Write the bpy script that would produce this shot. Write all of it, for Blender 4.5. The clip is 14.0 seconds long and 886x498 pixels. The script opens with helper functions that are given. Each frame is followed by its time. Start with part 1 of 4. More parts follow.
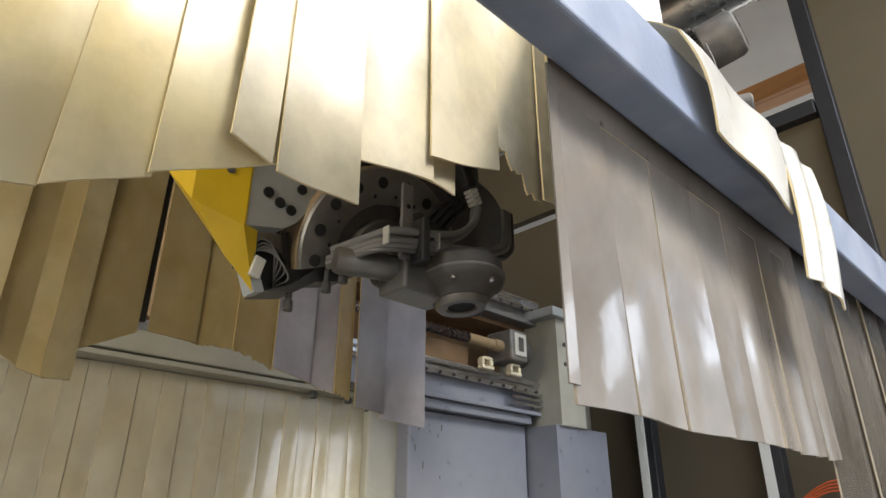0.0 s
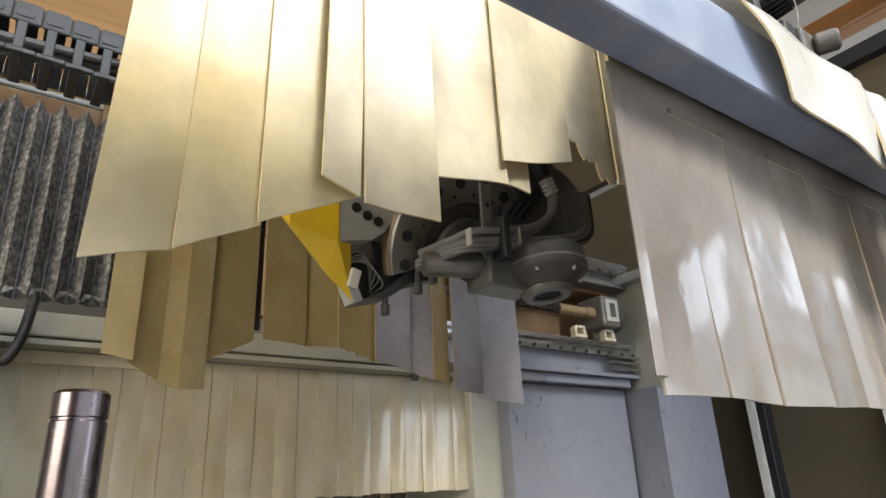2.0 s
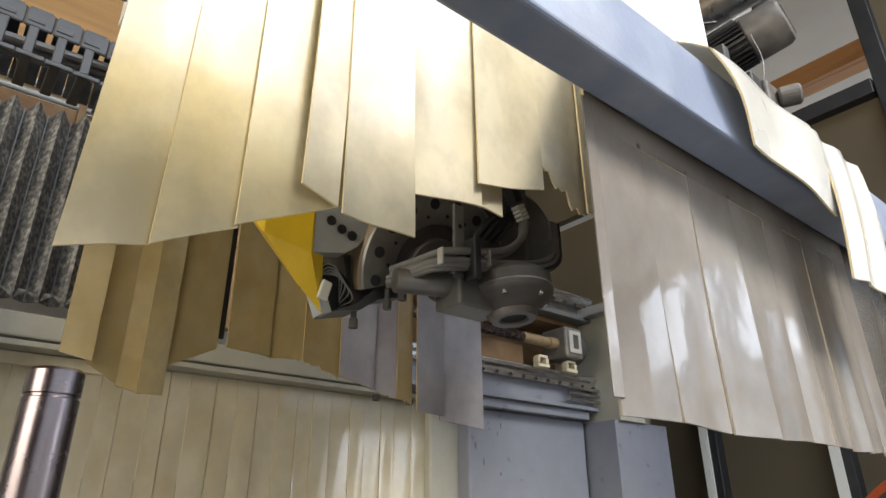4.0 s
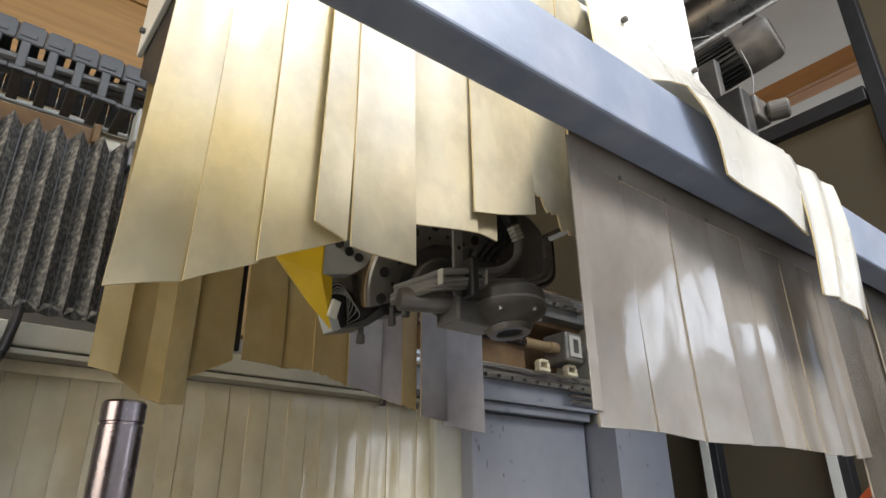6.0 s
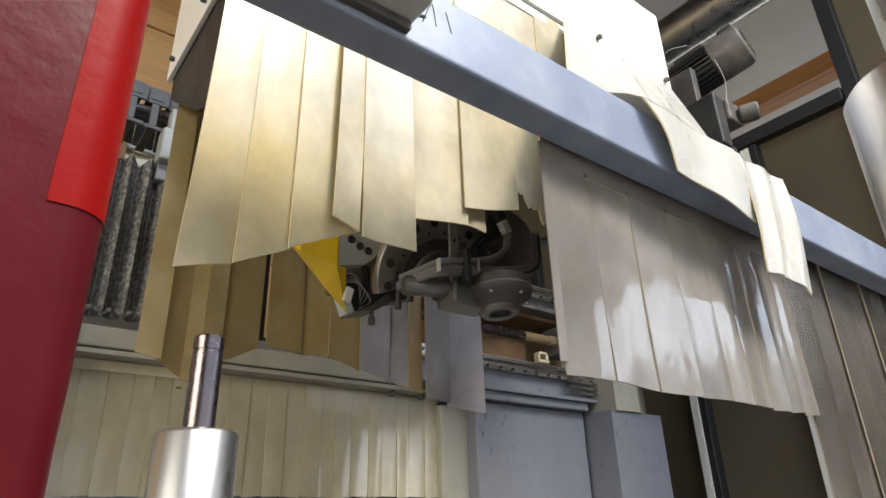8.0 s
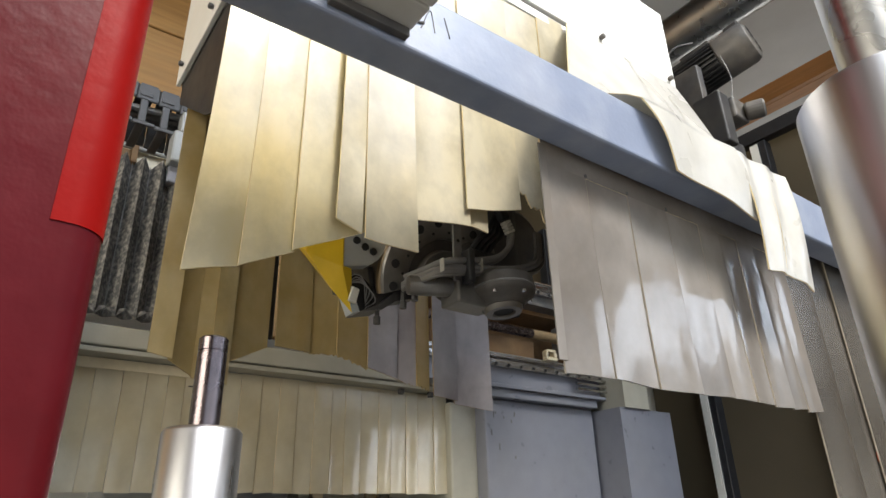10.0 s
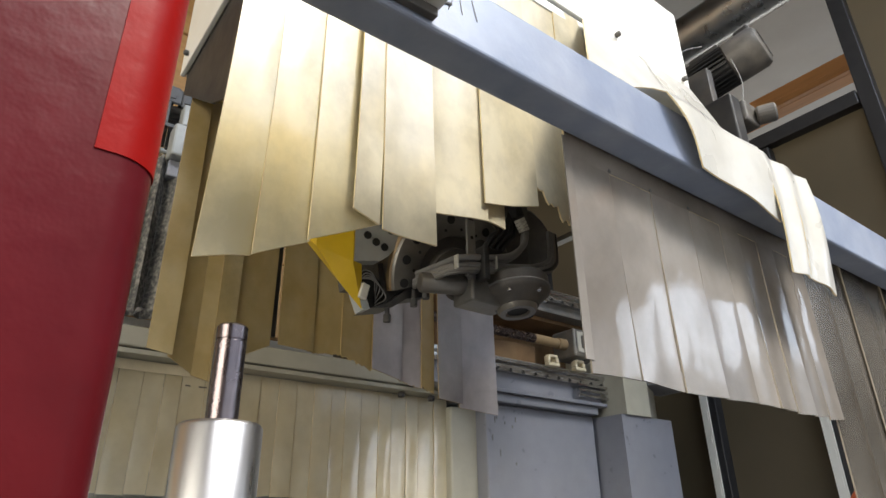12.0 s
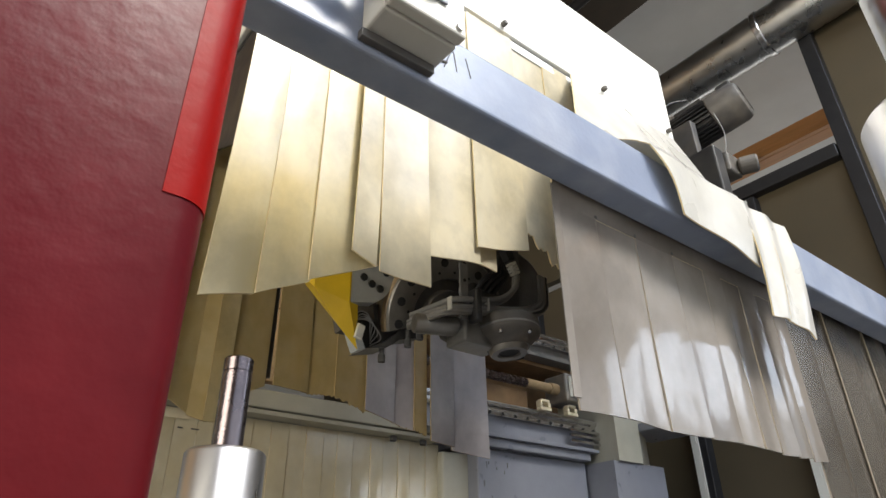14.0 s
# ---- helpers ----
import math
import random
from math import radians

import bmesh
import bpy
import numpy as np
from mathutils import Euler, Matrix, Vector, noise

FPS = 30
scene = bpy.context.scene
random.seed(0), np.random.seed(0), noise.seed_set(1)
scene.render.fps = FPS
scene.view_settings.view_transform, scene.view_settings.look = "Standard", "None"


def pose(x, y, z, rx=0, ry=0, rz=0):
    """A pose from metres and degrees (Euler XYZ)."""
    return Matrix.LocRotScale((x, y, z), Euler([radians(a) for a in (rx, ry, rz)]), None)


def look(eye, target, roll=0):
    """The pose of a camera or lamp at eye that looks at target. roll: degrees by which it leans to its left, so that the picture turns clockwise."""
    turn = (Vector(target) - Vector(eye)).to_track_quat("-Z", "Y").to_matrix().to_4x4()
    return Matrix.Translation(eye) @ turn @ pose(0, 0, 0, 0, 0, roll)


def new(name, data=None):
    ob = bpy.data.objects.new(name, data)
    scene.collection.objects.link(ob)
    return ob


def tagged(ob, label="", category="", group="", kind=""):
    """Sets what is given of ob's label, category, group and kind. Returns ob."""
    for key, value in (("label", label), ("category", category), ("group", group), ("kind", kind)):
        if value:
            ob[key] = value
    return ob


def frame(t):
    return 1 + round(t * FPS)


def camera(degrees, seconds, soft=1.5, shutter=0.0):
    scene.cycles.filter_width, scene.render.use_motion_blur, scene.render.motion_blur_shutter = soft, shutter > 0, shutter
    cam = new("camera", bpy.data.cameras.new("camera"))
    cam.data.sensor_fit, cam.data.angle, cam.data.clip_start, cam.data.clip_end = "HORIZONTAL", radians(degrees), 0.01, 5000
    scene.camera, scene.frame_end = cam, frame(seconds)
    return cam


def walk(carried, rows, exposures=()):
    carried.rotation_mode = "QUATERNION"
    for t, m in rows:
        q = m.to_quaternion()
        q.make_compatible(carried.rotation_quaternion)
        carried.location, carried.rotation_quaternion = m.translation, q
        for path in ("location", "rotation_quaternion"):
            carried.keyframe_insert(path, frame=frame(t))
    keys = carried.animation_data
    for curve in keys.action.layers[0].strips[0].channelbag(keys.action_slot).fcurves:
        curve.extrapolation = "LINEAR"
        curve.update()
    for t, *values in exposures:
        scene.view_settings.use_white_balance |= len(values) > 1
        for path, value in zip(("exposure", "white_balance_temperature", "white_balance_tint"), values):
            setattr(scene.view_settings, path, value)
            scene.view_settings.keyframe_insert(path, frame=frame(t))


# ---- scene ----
cam = camera(70.2, 14.0)
PATH = [
    (0, (0.120, 0.084, 1.355), (1.398, 1.398, 2.155), 0.3),
    (0.5, (0.123, 0.092, 1.349), (1.345, 1.454, 2.156), -0.5),
    (1, (0.101, 0.080, 1.375), (1.151, 1.635, 2.067), -0.7),
    (1.5, (0.095, 0.057, 1.381), (1.179, 1.591, 2.068), -2.9),
    (2, (0.088, 0.045, 1.376), (1.188, 1.559, 2.084), -2.6),
    (2.5, (0.088, 0.042, 1.377), (1.181, 1.553, 2.100), -2.1),
    (3, (0.086, 0.037, 1.369), (1.225, 1.470, 2.176), -0.1),
    (3.5, (0.082, 0.039, 1.361), (1.235, 1.465, 2.158), -0.2),
    (5.8, (0.049, -0.006, 1.363), (1.211, 1.440, 2.110), -0.2),
    (6, (0.040, -0.021, 1.362), (1.188, 1.418, 2.145), -0.5),
    (6.5, (0.002, -0.093, 1.351), (1.175, 1.259, 2.244), -0.2),
    (7, (-0.025, -0.121, 1.311), (1.120, 1.287, 2.152), -1.7),
    (9.5, (-0.025, -0.126, 1.274), (1.082, 1.335, 2.074), -1.4),
    (10, (-0.024, -0.144, 1.279), (1.074, 1.322, 2.082), -1.6),
    (10.5, (-0.029, -0.142, 1.275), (1.059, 1.329, 2.083), -1.3),
    (11, (-0.025, -0.139, 1.273), (1.072, 1.315, 2.100), -1.4),
    (11.5, (-0.031, -0.115, 1.274), (1.063, 1.335, 2.110), -1.1),
    (12, (-0.029, -0.095, 1.279), (1.083, 1.352, 2.099), -0.9),
    (12.5, (-0.027, -0.095, 1.280), (1.087, 1.354, 2.092), -1.1),
    (13, (-0.032, -0.098, 1.282), (1.087, 1.345, 2.098), -1.1),
    (13.5, (-0.036, -0.103, 1.282), (1.052, 1.308, 2.192), -1.0),
    (14, (-0.049, -0.118, 1.259), (1.043, 1.263, 2.208), -0.8),
]
walk(cam, [(t, look(eye, aim, roll)) for t, eye, aim, roll in PATH], [(0, 0.58), (3.7, 0.54), (6.5, 0.29), (14, 0.31)])

# ---- light ----
world = bpy.data.worlds.new("sky")
scene.world = world
world.use_nodes = True
wn = world.node_tree.nodes
sky = wn.new("ShaderNodeTexSky")
sky.sky_type, sky.sun_disc = "NISHITA", False
sky.sun_elevation, sky.sun_rotation = radians(50), radians(155)
wn["Background"].inputs["Strength"].default_value = 0.1
world.node_tree.links.new(sky.outputs["Color"], wn["Background"].inputs["Color"])

SUN_WAY = Vector((-0.16, 0.62, -0.77))
sun = new("sun", bpy.data.lights.new("sun", "SUN"))
sun.data.energy, sun.data.angle, sun.data.color = 3.5, radians(14.0), (1.0, 0.935, 0.83)
sun.matrix_world = look((0, 0, 6), Vector((0, 0, 6)) + SUN_WAY)


def area_lamp(name, eye, target, sx, sy, watts, colour):
    lamp = new(name, bpy.data.lights.new(name, "AREA"))
    lamp.data.shape, lamp.data.size, lamp.data.size_y = "RECTANGLE", sx, sy
    lamp.data.energy, lamp.data.color = watts, colour
    lamp.matrix_world = look(eye, target)
    return lamp


area_lamp("skylight_glow", (0.7, -1.9, 4.3), (0.7, -1.85, 0), 3.2, 2.2, 150, (0.86, 0.92, 1.0))
area_lamp("window_glow", (1.6, -4.9, 2.7), (1.6, 0.0, 2.4), 6.6, 2.4, 26, (0.82, 0.87, 1.0))
area_lamp("window_bay_glow", (5.4, -4.85, 2.05), (1.6, 0.0, 1.8), 1.5, 1.1, 22, (0.82, 0.87, 1.0))
area_lamp("east_daylight", (7.08, -3.55, 3.72), (0.0, -1.8, 2.6), 1.7, 0.95, 19, (0.80, 0.88, 1.0))

# unseen fill lamp added to brighten the left rear, no known source
area_lamp("west_fill", (-3.9, -0.8, 2.3), (1.0, 1.2, 1.7), 3.0, 1.6, 125, (1.0, 0.91, 0.76))
# added lamp that brightens the ceiling beyond the partition; no window here
area_lamp("east_ceiling_fill", (6.8, 1.4, 2.6), (4.2, 1.2, 4.4), 3.0, 1.4, 16, (1.0, 0.98, 0.95))

# ---- materials ----
def material(name, colour, rough=0.5, metal=0.0, vary=0.12, scale=18.0, bump=0.15, stain=None, stain_scale=4.0,
             stain_amount=0.35, stretch=(1, 1, 1), spec=0.5, fine=140.0):
    """Principled with two scales of colour variation, a stain colour and fine relief."""
    m = bpy.data.materials.new(name)
    m.use_nodes = True
    n, k = m.node_tree.nodes, m.node_tree.links
    p = n["Principled BSDF"]
    tc = n.new("ShaderNodeTexCoord")
    mp = n.new("ShaderNodeMapping")
    mp.inputs["Scale"].default_value = stretch
    k.new(tc.outputs["Object"], mp.inputs["Vector"])
    big = n.new("ShaderNodeTexNoise")
    big.inputs["Scale"].default_value, big.inputs["Detail"].default_value = stain_scale, 6
    small = n.new("ShaderNodeTexNoise")
    small.inputs["Scale"].default_value, small.inputs["Detail"].default_value = scale, 5
    dust = n.new("ShaderNodeTexNoise")
    dust.inputs["Scale"].default_value, dust.inputs["Detail"].default_value = fine, 3
    for t in (big, small, dust):
        k.new(mp.outputs["Vector"], t.inputs["Vector"])
    ramp = n.new("ShaderNodeMapRange")
    ramp.inputs["From Min"].default_value, ramp.inputs["From Max"].default_value = 0.42, 0.72
    ramp.inputs["To Max"].default_value = stain_amount
    k.new(big.outputs["Fac"], ramp.inputs["Value"])
    mix = n.new("ShaderNodeMix")
    mix.data_type = "RGBA"
    mix.inputs["A"].default_value = (*colour, 1)
    mix.inputs["B"].default_value = (*(stain or [c * 0.55 for c in colour]), 1)
    k.new(ramp.outputs["Result"], mix.inputs["Factor"])
    val = n.new("ShaderNodeMapRange")
    val.inputs["From Min"].default_value, val.inputs["From Max"].default_value = 0.3, 0.7
    val.inputs["To Min"].default_value, val.inputs["To Max"].default_value = 1 - vary, 1 + vary
    k.new(small.outputs["Fac"], val.inputs["Value"])
    hsv = n.new("ShaderNodeHueSaturation")
    k.new(val.outputs["Result"], hsv.inputs["Value"])
    k.new(mix.outputs["Result"], hsv.inputs["Color"])
    k.new(hsv.outputs["Color"], p.inputs["Base Color"])
    rr = n.new("ShaderNodeMapRange")
    rr.inputs["To Min"].default_value = max(0.03, rough - 0.1)
    rr.inputs["To Max"].default_value = min(1.0, rough + 0.12)
    k.new(small.outputs["Fac"], rr.inputs["Value"])
    k.new(rr.outputs["Result"], p.inputs["Roughness"])
    p.inputs["Metallic"].default_value = metal
    p.inputs["Specular IOR Level"].default_value = spec
    b = n.new("ShaderNodeBump")
    b.inputs["Strength"].default_value, b.inputs["Distance"].default_value = bump, 0.002
    k.new(dust.outputs["Fac"], b.inputs["Height"])
    k.new(b.outputs["Normal"], p.inputs["Normal"])
    return m


def pvc(name, colour, cloud, through_light=0.45, clear=0.1, rough=0.28, cloud_scale=9.0, streak=3.0, tone_span=0.06, relief=0.10, soil=0.84):
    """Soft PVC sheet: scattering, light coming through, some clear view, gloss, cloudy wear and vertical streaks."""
    m = bpy.data.materials.new(name)
    m.use_nodes = True
    n, k = m.node_tree.nodes, m.node_tree.links
    p, out = n["Principled BSDF"], n["Material Output"]
    p.inputs["Specular IOR Level"].default_value = 0.0
    tc = n.new("ShaderNodeTexCoord")
    info = n.new("ShaderNodeObjectInfo")
    mp = n.new("ShaderNodeMapping")
    mp.inputs["Scale"].default_value = (streak, streak, 1)
    add = n.new("ShaderNodeVectorMath")
    off = n.new("ShaderNodeVectorMath")
    off.operation = "SCALE"
    off.inputs[0].default_value = (13, 7, 5)
    k.new(info.outputs["Random"], off.inputs["Scale"])
    k.new(tc.outputs["Object"], add.inputs[0])
    k.new(off.outputs["Vector"], add.inputs[1])
    k.new(add.outputs["Vector"], mp.inputs["Vector"])
    big = n.new("ShaderNodeTexNoise")
    big.inputs["Scale"].default_value, big.inputs["Detail"].default_value = cloud_scale, 7
    big.inputs["Distortion"].default_value = 0.6
    k.new(add.outputs["Vector"], big.inputs["Vector"])
    st = n.new("ShaderNodeTexNoise")
    st.inputs["Scale"].default_value, st.inputs["Detail"].default_value = 6.0, 5
    k.new(mp.outputs["Vector"], st.inputs["Vector"])
    fine = n.new("ShaderNodeTexNoise")
    fine.inputs["Scale"].default_value = 60
    k.new(add.outputs["Vector"], fine.inputs["Vector"])
    mean = n.new("ShaderNodeMath")
    mean.operation = "MULTIPLY_ADD"
    k.new(st.outputs["Fac"], mean.inputs[0])
    mean.inputs[1].default_value = 0.6
    k.new(big.outputs["Fac"], mean.inputs[2])
    ramp = n.new("ShaderNodeMapRange")
    ramp.inputs["From Min"].default_value, ramp.inputs["From Max"].default_value = 0.62, 1.0
    k.new(mean.outputs[0], ramp.inputs["Value"])
    mix = n.new("ShaderNodeMix")
    mix.data_type = "RGBA"
    mix.inputs["A"].default_value, mix.inputs["B"].default_value = (*colour, 1), (*cloud, 1)
    k.new(ramp.outputs["Result"], mix.inputs["Factor"])
    shade = n.new("ShaderNodeHueSaturation")
    tone = n.new("ShaderNodeMapRange")
    tone.inputs["To Min"].default_value, tone.inputs["To Max"].default_value = 1 - tone_span, 1 + tone_span
    k.new(info.outputs["Random"], tone.inputs["Value"])
    grime = n.new("ShaderNodeTexNoise")
    grime.inputs["Scale"].default_value, grime.inputs["Detail"].default_value = 9.0, 6
    grime.inputs["Roughness"].default_value = 0.62
    gm_map = n.new("ShaderNodeMapping")
    gm_map.inputs["Scale"].default_value = (1.0, 1.0, 0.8)
    k.new(add.outputs["Vector"], gm_map.inputs["Vector"])
    k.new(gm_map.outputs["Vector"], grime.inputs["Vector"])
    dirt = n.new("ShaderNodeMapRange")
    dirt.inputs["From Min"].default_value, dirt.inputs["From Max"].default_value = 0.36, 0.62
    dirt.inputs["To Min"].default_value, dirt.inputs["To Max"].default_value = soil, 1.04
    k.new(grime.outputs["Fac"], dirt.inputs["Value"])
    both = n.new("ShaderNodeMath")
    both.operation = "MULTIPLY"
    k.new(tone.outputs["Result"], both.inputs[0])
    k.new(dirt.outputs["Result"], both.inputs[1])
    k.new(both.outputs[0], shade.inputs["Value"])
    k.new(mix.outputs["Result"], shade.inputs["Color"])
    k.new(shade.outputs["Color"], p.inputs["Base Color"])
    rr = n.new("ShaderNodeMapRange")
    rr.inputs["To Min"].default_value, rr.inputs["To Max"].default_value = max(0.03, rough - 0.06), rough + 0.12
    k.new(big.outputs["Fac"], rr.inputs["Value"])
    k.new(rr.outputs["Result"], p.inputs["Roughness"])
    b = n.new("ShaderNodeBump")
    b.inputs["Strength"].default_value, b.inputs["Distance"].default_value = relief, 0.006
    hm = n.new("ShaderNodeMath")
    hm.operation = "MULTIPLY_ADD"
    k.new(fine.outputs["Fac"], hm.inputs[0])
    hm.inputs[1].default_value = 0.02
    k.new(st.outputs["Fac"], hm.inputs[2])
    k.new(hm.outputs[0], b.inputs["Height"])
    k.new(b.outputs["Normal"], p.inputs["Normal"])
    tr = n.new("ShaderNodeBsdfTranslucent")
    k.new(shade.outputs["Color"], tr.inputs["Color"])
    ms = n.new("ShaderNodeMixShader")
    ms.inputs["Fac"].default_value = through_light
    k.new(p.outputs["BSDF"], ms.inputs[1])
    k.new(tr.outputs["BSDF"], ms.inputs[2])
    tp = n.new("ShaderNodeBsdfTransparent")
    tp.inputs["Color"].default_value = (*[min(1, 0.35 + c) for c in colour], 1)
    cl = n.new("ShaderNodeMapRange")
    cl.inputs["From Min"].default_value, cl.inputs["From Max"].default_value = 0.35, 0.65
    cl.inputs["To Min"].default_value, cl.inputs["To Max"].default_value = clear * 1.15, clear * 0.85
    k.new(big.outputs["Fac"], cl.inputs["Value"])
    m2 = n.new("ShaderNodeMixShader")
    k.new(cl.outputs["Result"], m2.inputs["Fac"])
    k.new(ms.outputs["Shader"], m2.inputs[1])
    k.new(tp.outputs["BSDF"], m2.inputs[2])
    gl = n.new("ShaderNodeBsdfGlossy")
    k.new(rr.outputs["Result"], gl.inputs["Roughness"])
    k.new(b.outputs["Normal"], gl.inputs["Normal"])
    fr = n.new("ShaderNodeFresnel")
    fr.inputs["IOR"].default_value = 1.55
    k.new(b.outputs["Normal"], fr.inputs["Normal"])
    m3 = n.new("ShaderNodeMixShader")
    k.new(fr.outputs["Fac"], m3.inputs["Fac"])
    k.new(m2.outputs["Shader"], m3.inputs[1])
    k.new(gl.outputs["BSDF"], m3.inputs[2])
    k.new(m3.outputs["Shader"], out.inputs["Surface"])
    return m


PVC_HOOD = pvc("yellowed_pvc", (0.82, 0.67, 0.345), (0.86, 0.76, 0.50), 0.50, 0.05, 0.16, 5.0, 4.0, 0.03, 0.16, 0.74)
PVC_FLAP = pvc("white_pvc", (0.74, 0.715, 0.645), (0.79, 0.775, 0.73), 0.3, 0.02, 0.26)
PVC_LONG = pvc("smoky_pvc", (0.20, 0.17, 0.135), (0.25, 0.22, 0.18), 0.25, 0.58, 0.22, 4.0, 1.5, 0.03, 0.02)
PVC_PALE = pvc("pale_pvc", (0.80, 0.70, 0.475), (0.84, 0.77, 0.60), 0.42, 0.04, 0.18, 5.0, 3.0, 0.04, 0.16, 0.72)
PVC_REAR = pvc("aged_brown_pvc", (0.62, 0.47, 0.20), (0.70, 0.58, 0.32), 0.5, 0.06)
PVC_VIOLET = pvc("greyish_pvc", (0.55, 0.53, 0.58), (0.68, 0.66, 0.70), 0.4, 0.2, 0.18)
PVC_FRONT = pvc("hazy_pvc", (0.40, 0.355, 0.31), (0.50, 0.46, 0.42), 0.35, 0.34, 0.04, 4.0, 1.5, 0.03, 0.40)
PVC_LOWER = pvc("dusty_pvc", (0.70, 0.61, 0.41), (0.76, 0.70, 0.54), 0.25, 0.05, 0.10, 7.0, 2.0, 0.02, 0.08, 0.9)
# cut edges: the golden glow of light inside the sheet, put into the colour
PVC_EDGE = material("pvc_edge_glow", (0.88, 0.72, 0.42), 0.35, vary=0.1, scale=60)
BLUE = material("blue_grey_paint", (0.20, 0.235, 0.32), 0.34, vary=0.06, scale=25, stain=(0.36, 0.38, 0.44), stain_scale=9, stain_amount=0.7)
WHITE = material("white_paint", (0.78, 0.78, 0.74), 0.4, vary=0.03, stain=(0.66, 0.60, 0.48), stain_scale=5, stain_amount=0.25)
CREAM = material("cream_grey_paint", (0.44, 0.43, 0.36), 0.42, vary=0.05, stain=(0.34, 0.30, 0.22), stain_scale=7, stain_amount=0.35)
PANEL = material("pale_grey_paint", (0.25, 0.26, 0.305), 0.3, vary=0.05, stain=(0.28, 0.28, 0.29), stain_scale=6, stain_amount=0.35)
RED = material("red_gloss_paint", (0.080, 0.005, 0.007), 0.34, vary=0.12, scale=45, bump=0.16, fine=120, stain=(0.060, 0.006, 0.012), stain_scale=8, stain_amount=0.5, spec=0.09)
# brighter copy of the post's red: the lit corner face put into colour
RED_LIT = material("red_paint_lit", (0.22, 0.004, 0.003), 0.40, vary=0.08, scale=40, bump=0.12, fine=160, spec=0.07)
STEEL = material("bright_steel", (0.62, 0.62, 0.63), 0.2, 1.0, vary=0.08, scale=50, stain=(0.42, 0.36, 0.30), stain_scale=10, stain_amount=0.3, bump=0.05)
ROD = material("hardened_rod_steel", (0.17, 0.145, 0.15), 0.26, 1.0, vary=0.08, scale=60, bump=0.04, stain=(0.11, 0.085, 0.085))
ALU = material("brushed_aluminium", (0.62, 0.62, 0.63), 0.30, 1.0, vary=0.06, scale=70, bump=0.06, stretch=(1, 1, 0.15), stain=(0.55, 0.52, 0.5))
DARK = material("dark_grey_cast", (0.068, 0.067, 0.068), 0.48, 0.15, vary=0.2, scale=30, stain=(0.20, 0.17, 0.13), stain_scale=9, stain_amount=0.5, bump=0.3)
MIDGREY = material("mid_grey_cast", (0.17, 0.17, 0.172), 0.42, 0.3, vary=0.15, scale=30, stain=(0.36, 0.30, 0.22), stain_scale=9, stain_amount=0.45, bump=0.25)
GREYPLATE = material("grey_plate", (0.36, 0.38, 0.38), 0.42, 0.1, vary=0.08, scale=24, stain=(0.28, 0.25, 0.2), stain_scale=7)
YELLOW = material("yellow_paint", (0.78, 0.52, 0.02), 0.36, vary=0.06, scale=25, stain=(0.5, 0.33, 0.05), stain_scale=8, stain_amount=0.35)
BLACK = material("black_rubber", (0.02, 0.02, 0.022), 0.5, vary=0.2, scale=40, stain=(0.10, 0.09, 0.07), stain_scale=12, stain_amount=0.35)
BELLOW = material("dusty_black_fabric", (0.075, 0.074, 0.072), 0.7, vary=0.35, scale=14, stain=(0.50, 0.47, 0.41), stain_scale=95, stain_amount=0.6, bump=0.8, fine=320)
CHAIN = material("grey_plastic_chain", (0.075, 0.078, 0.085), 0.5, vary=0.12, scale=30, stain=(0.08, 0.075, 0.07), stain_amount=0.5)
WOOD = material("pine_board", (0.36, 0.21, 0.075), 0.55, vary=0.16, scale=14, stretch=(0.25, 4, 4), stain=(0.30, 0.15, 0.05), stain_scale=5, stain_amount=0.45)
RUST = material("dusty_brown_recess", (0.18, 0.10, 0.045), 0.75, vary=0.25, scale=12, stain=(0.30, 0.20, 0.105), stain_scale=7, stain_amount=0.6, bump=0.5)
BROWN = material("brown_wall_board", (0.086, 0.067, 0.038), 0.7, vary=0.07, scale=6, stain=(0.095, 0.075, 0.05), stain_scale=2, stain_amount=0.4)
CEIL = material("white_ceiling", (0.72, 0.71, 0.68), 0.8, vary=0.04, scale=5, stain=(0.58, 0.55, 0.5), stain_scale=1.5)
GLULAM = material("orange_timber", (0.52, 0.24, 0.08), 0.5, vary=0.12, scale=10, stretch=(4, 0.3, 4), stain=(0.36, 0.15, 0.05))
FRAME = material("black_steel_profile", (0.035, 0.036, 0.04), 0.4, 0.4, vary=0.12, scale=30)
GALV = material("galvanised_steel", (0.50, 0.50, 0.49), 0.28, 1.0, vary=0.12, scale=12, stain=(0.36, 0.36, 0.35), stain_scale=6, bump=0.08)
CONCRETE = material("concrete_floor", (0.30, 0.29, 0.27), 0.75, vary=0.12, scale=7, stain=(0.18, 0.17, 0.15), stain_scale=1.5, bump=0.4)
CABLE_GREY = material("grey_cable_sheath", (0.20, 0.20, 0.20), 0.5, vary=0.1, scale=40, stain=(0.28, 0.23, 0.17))
CABLE_BLUE = material("blue_air_hose", (0.02, 0.19, 0.52), 0.3, vary=0.06, scale=40)
CABLE_ORANGE = material("orange_cable", (0.62, 0.12, 0.03), 0.45, vary=0.08, scale=40)
IVORY = material("ivory_plastic", (0.74, 0.66, 0.48), 0.4, vary=0.06, scale=40)
BOXGREY = material("light_grey_plastic", (0.56, 0.55, 0.50), 0.45, vary=0.05, scale=30, stain=(0.46, 0.42, 0.34))
NAVY = material("blue_grey_plastic", (0.06, 0.085, 0.12), 0.45, vary=0.1, scale=30)
HOLE = material("dark_hole", (0.012, 0.012, 0.012), 0.6, vary=0.1, scale=30)


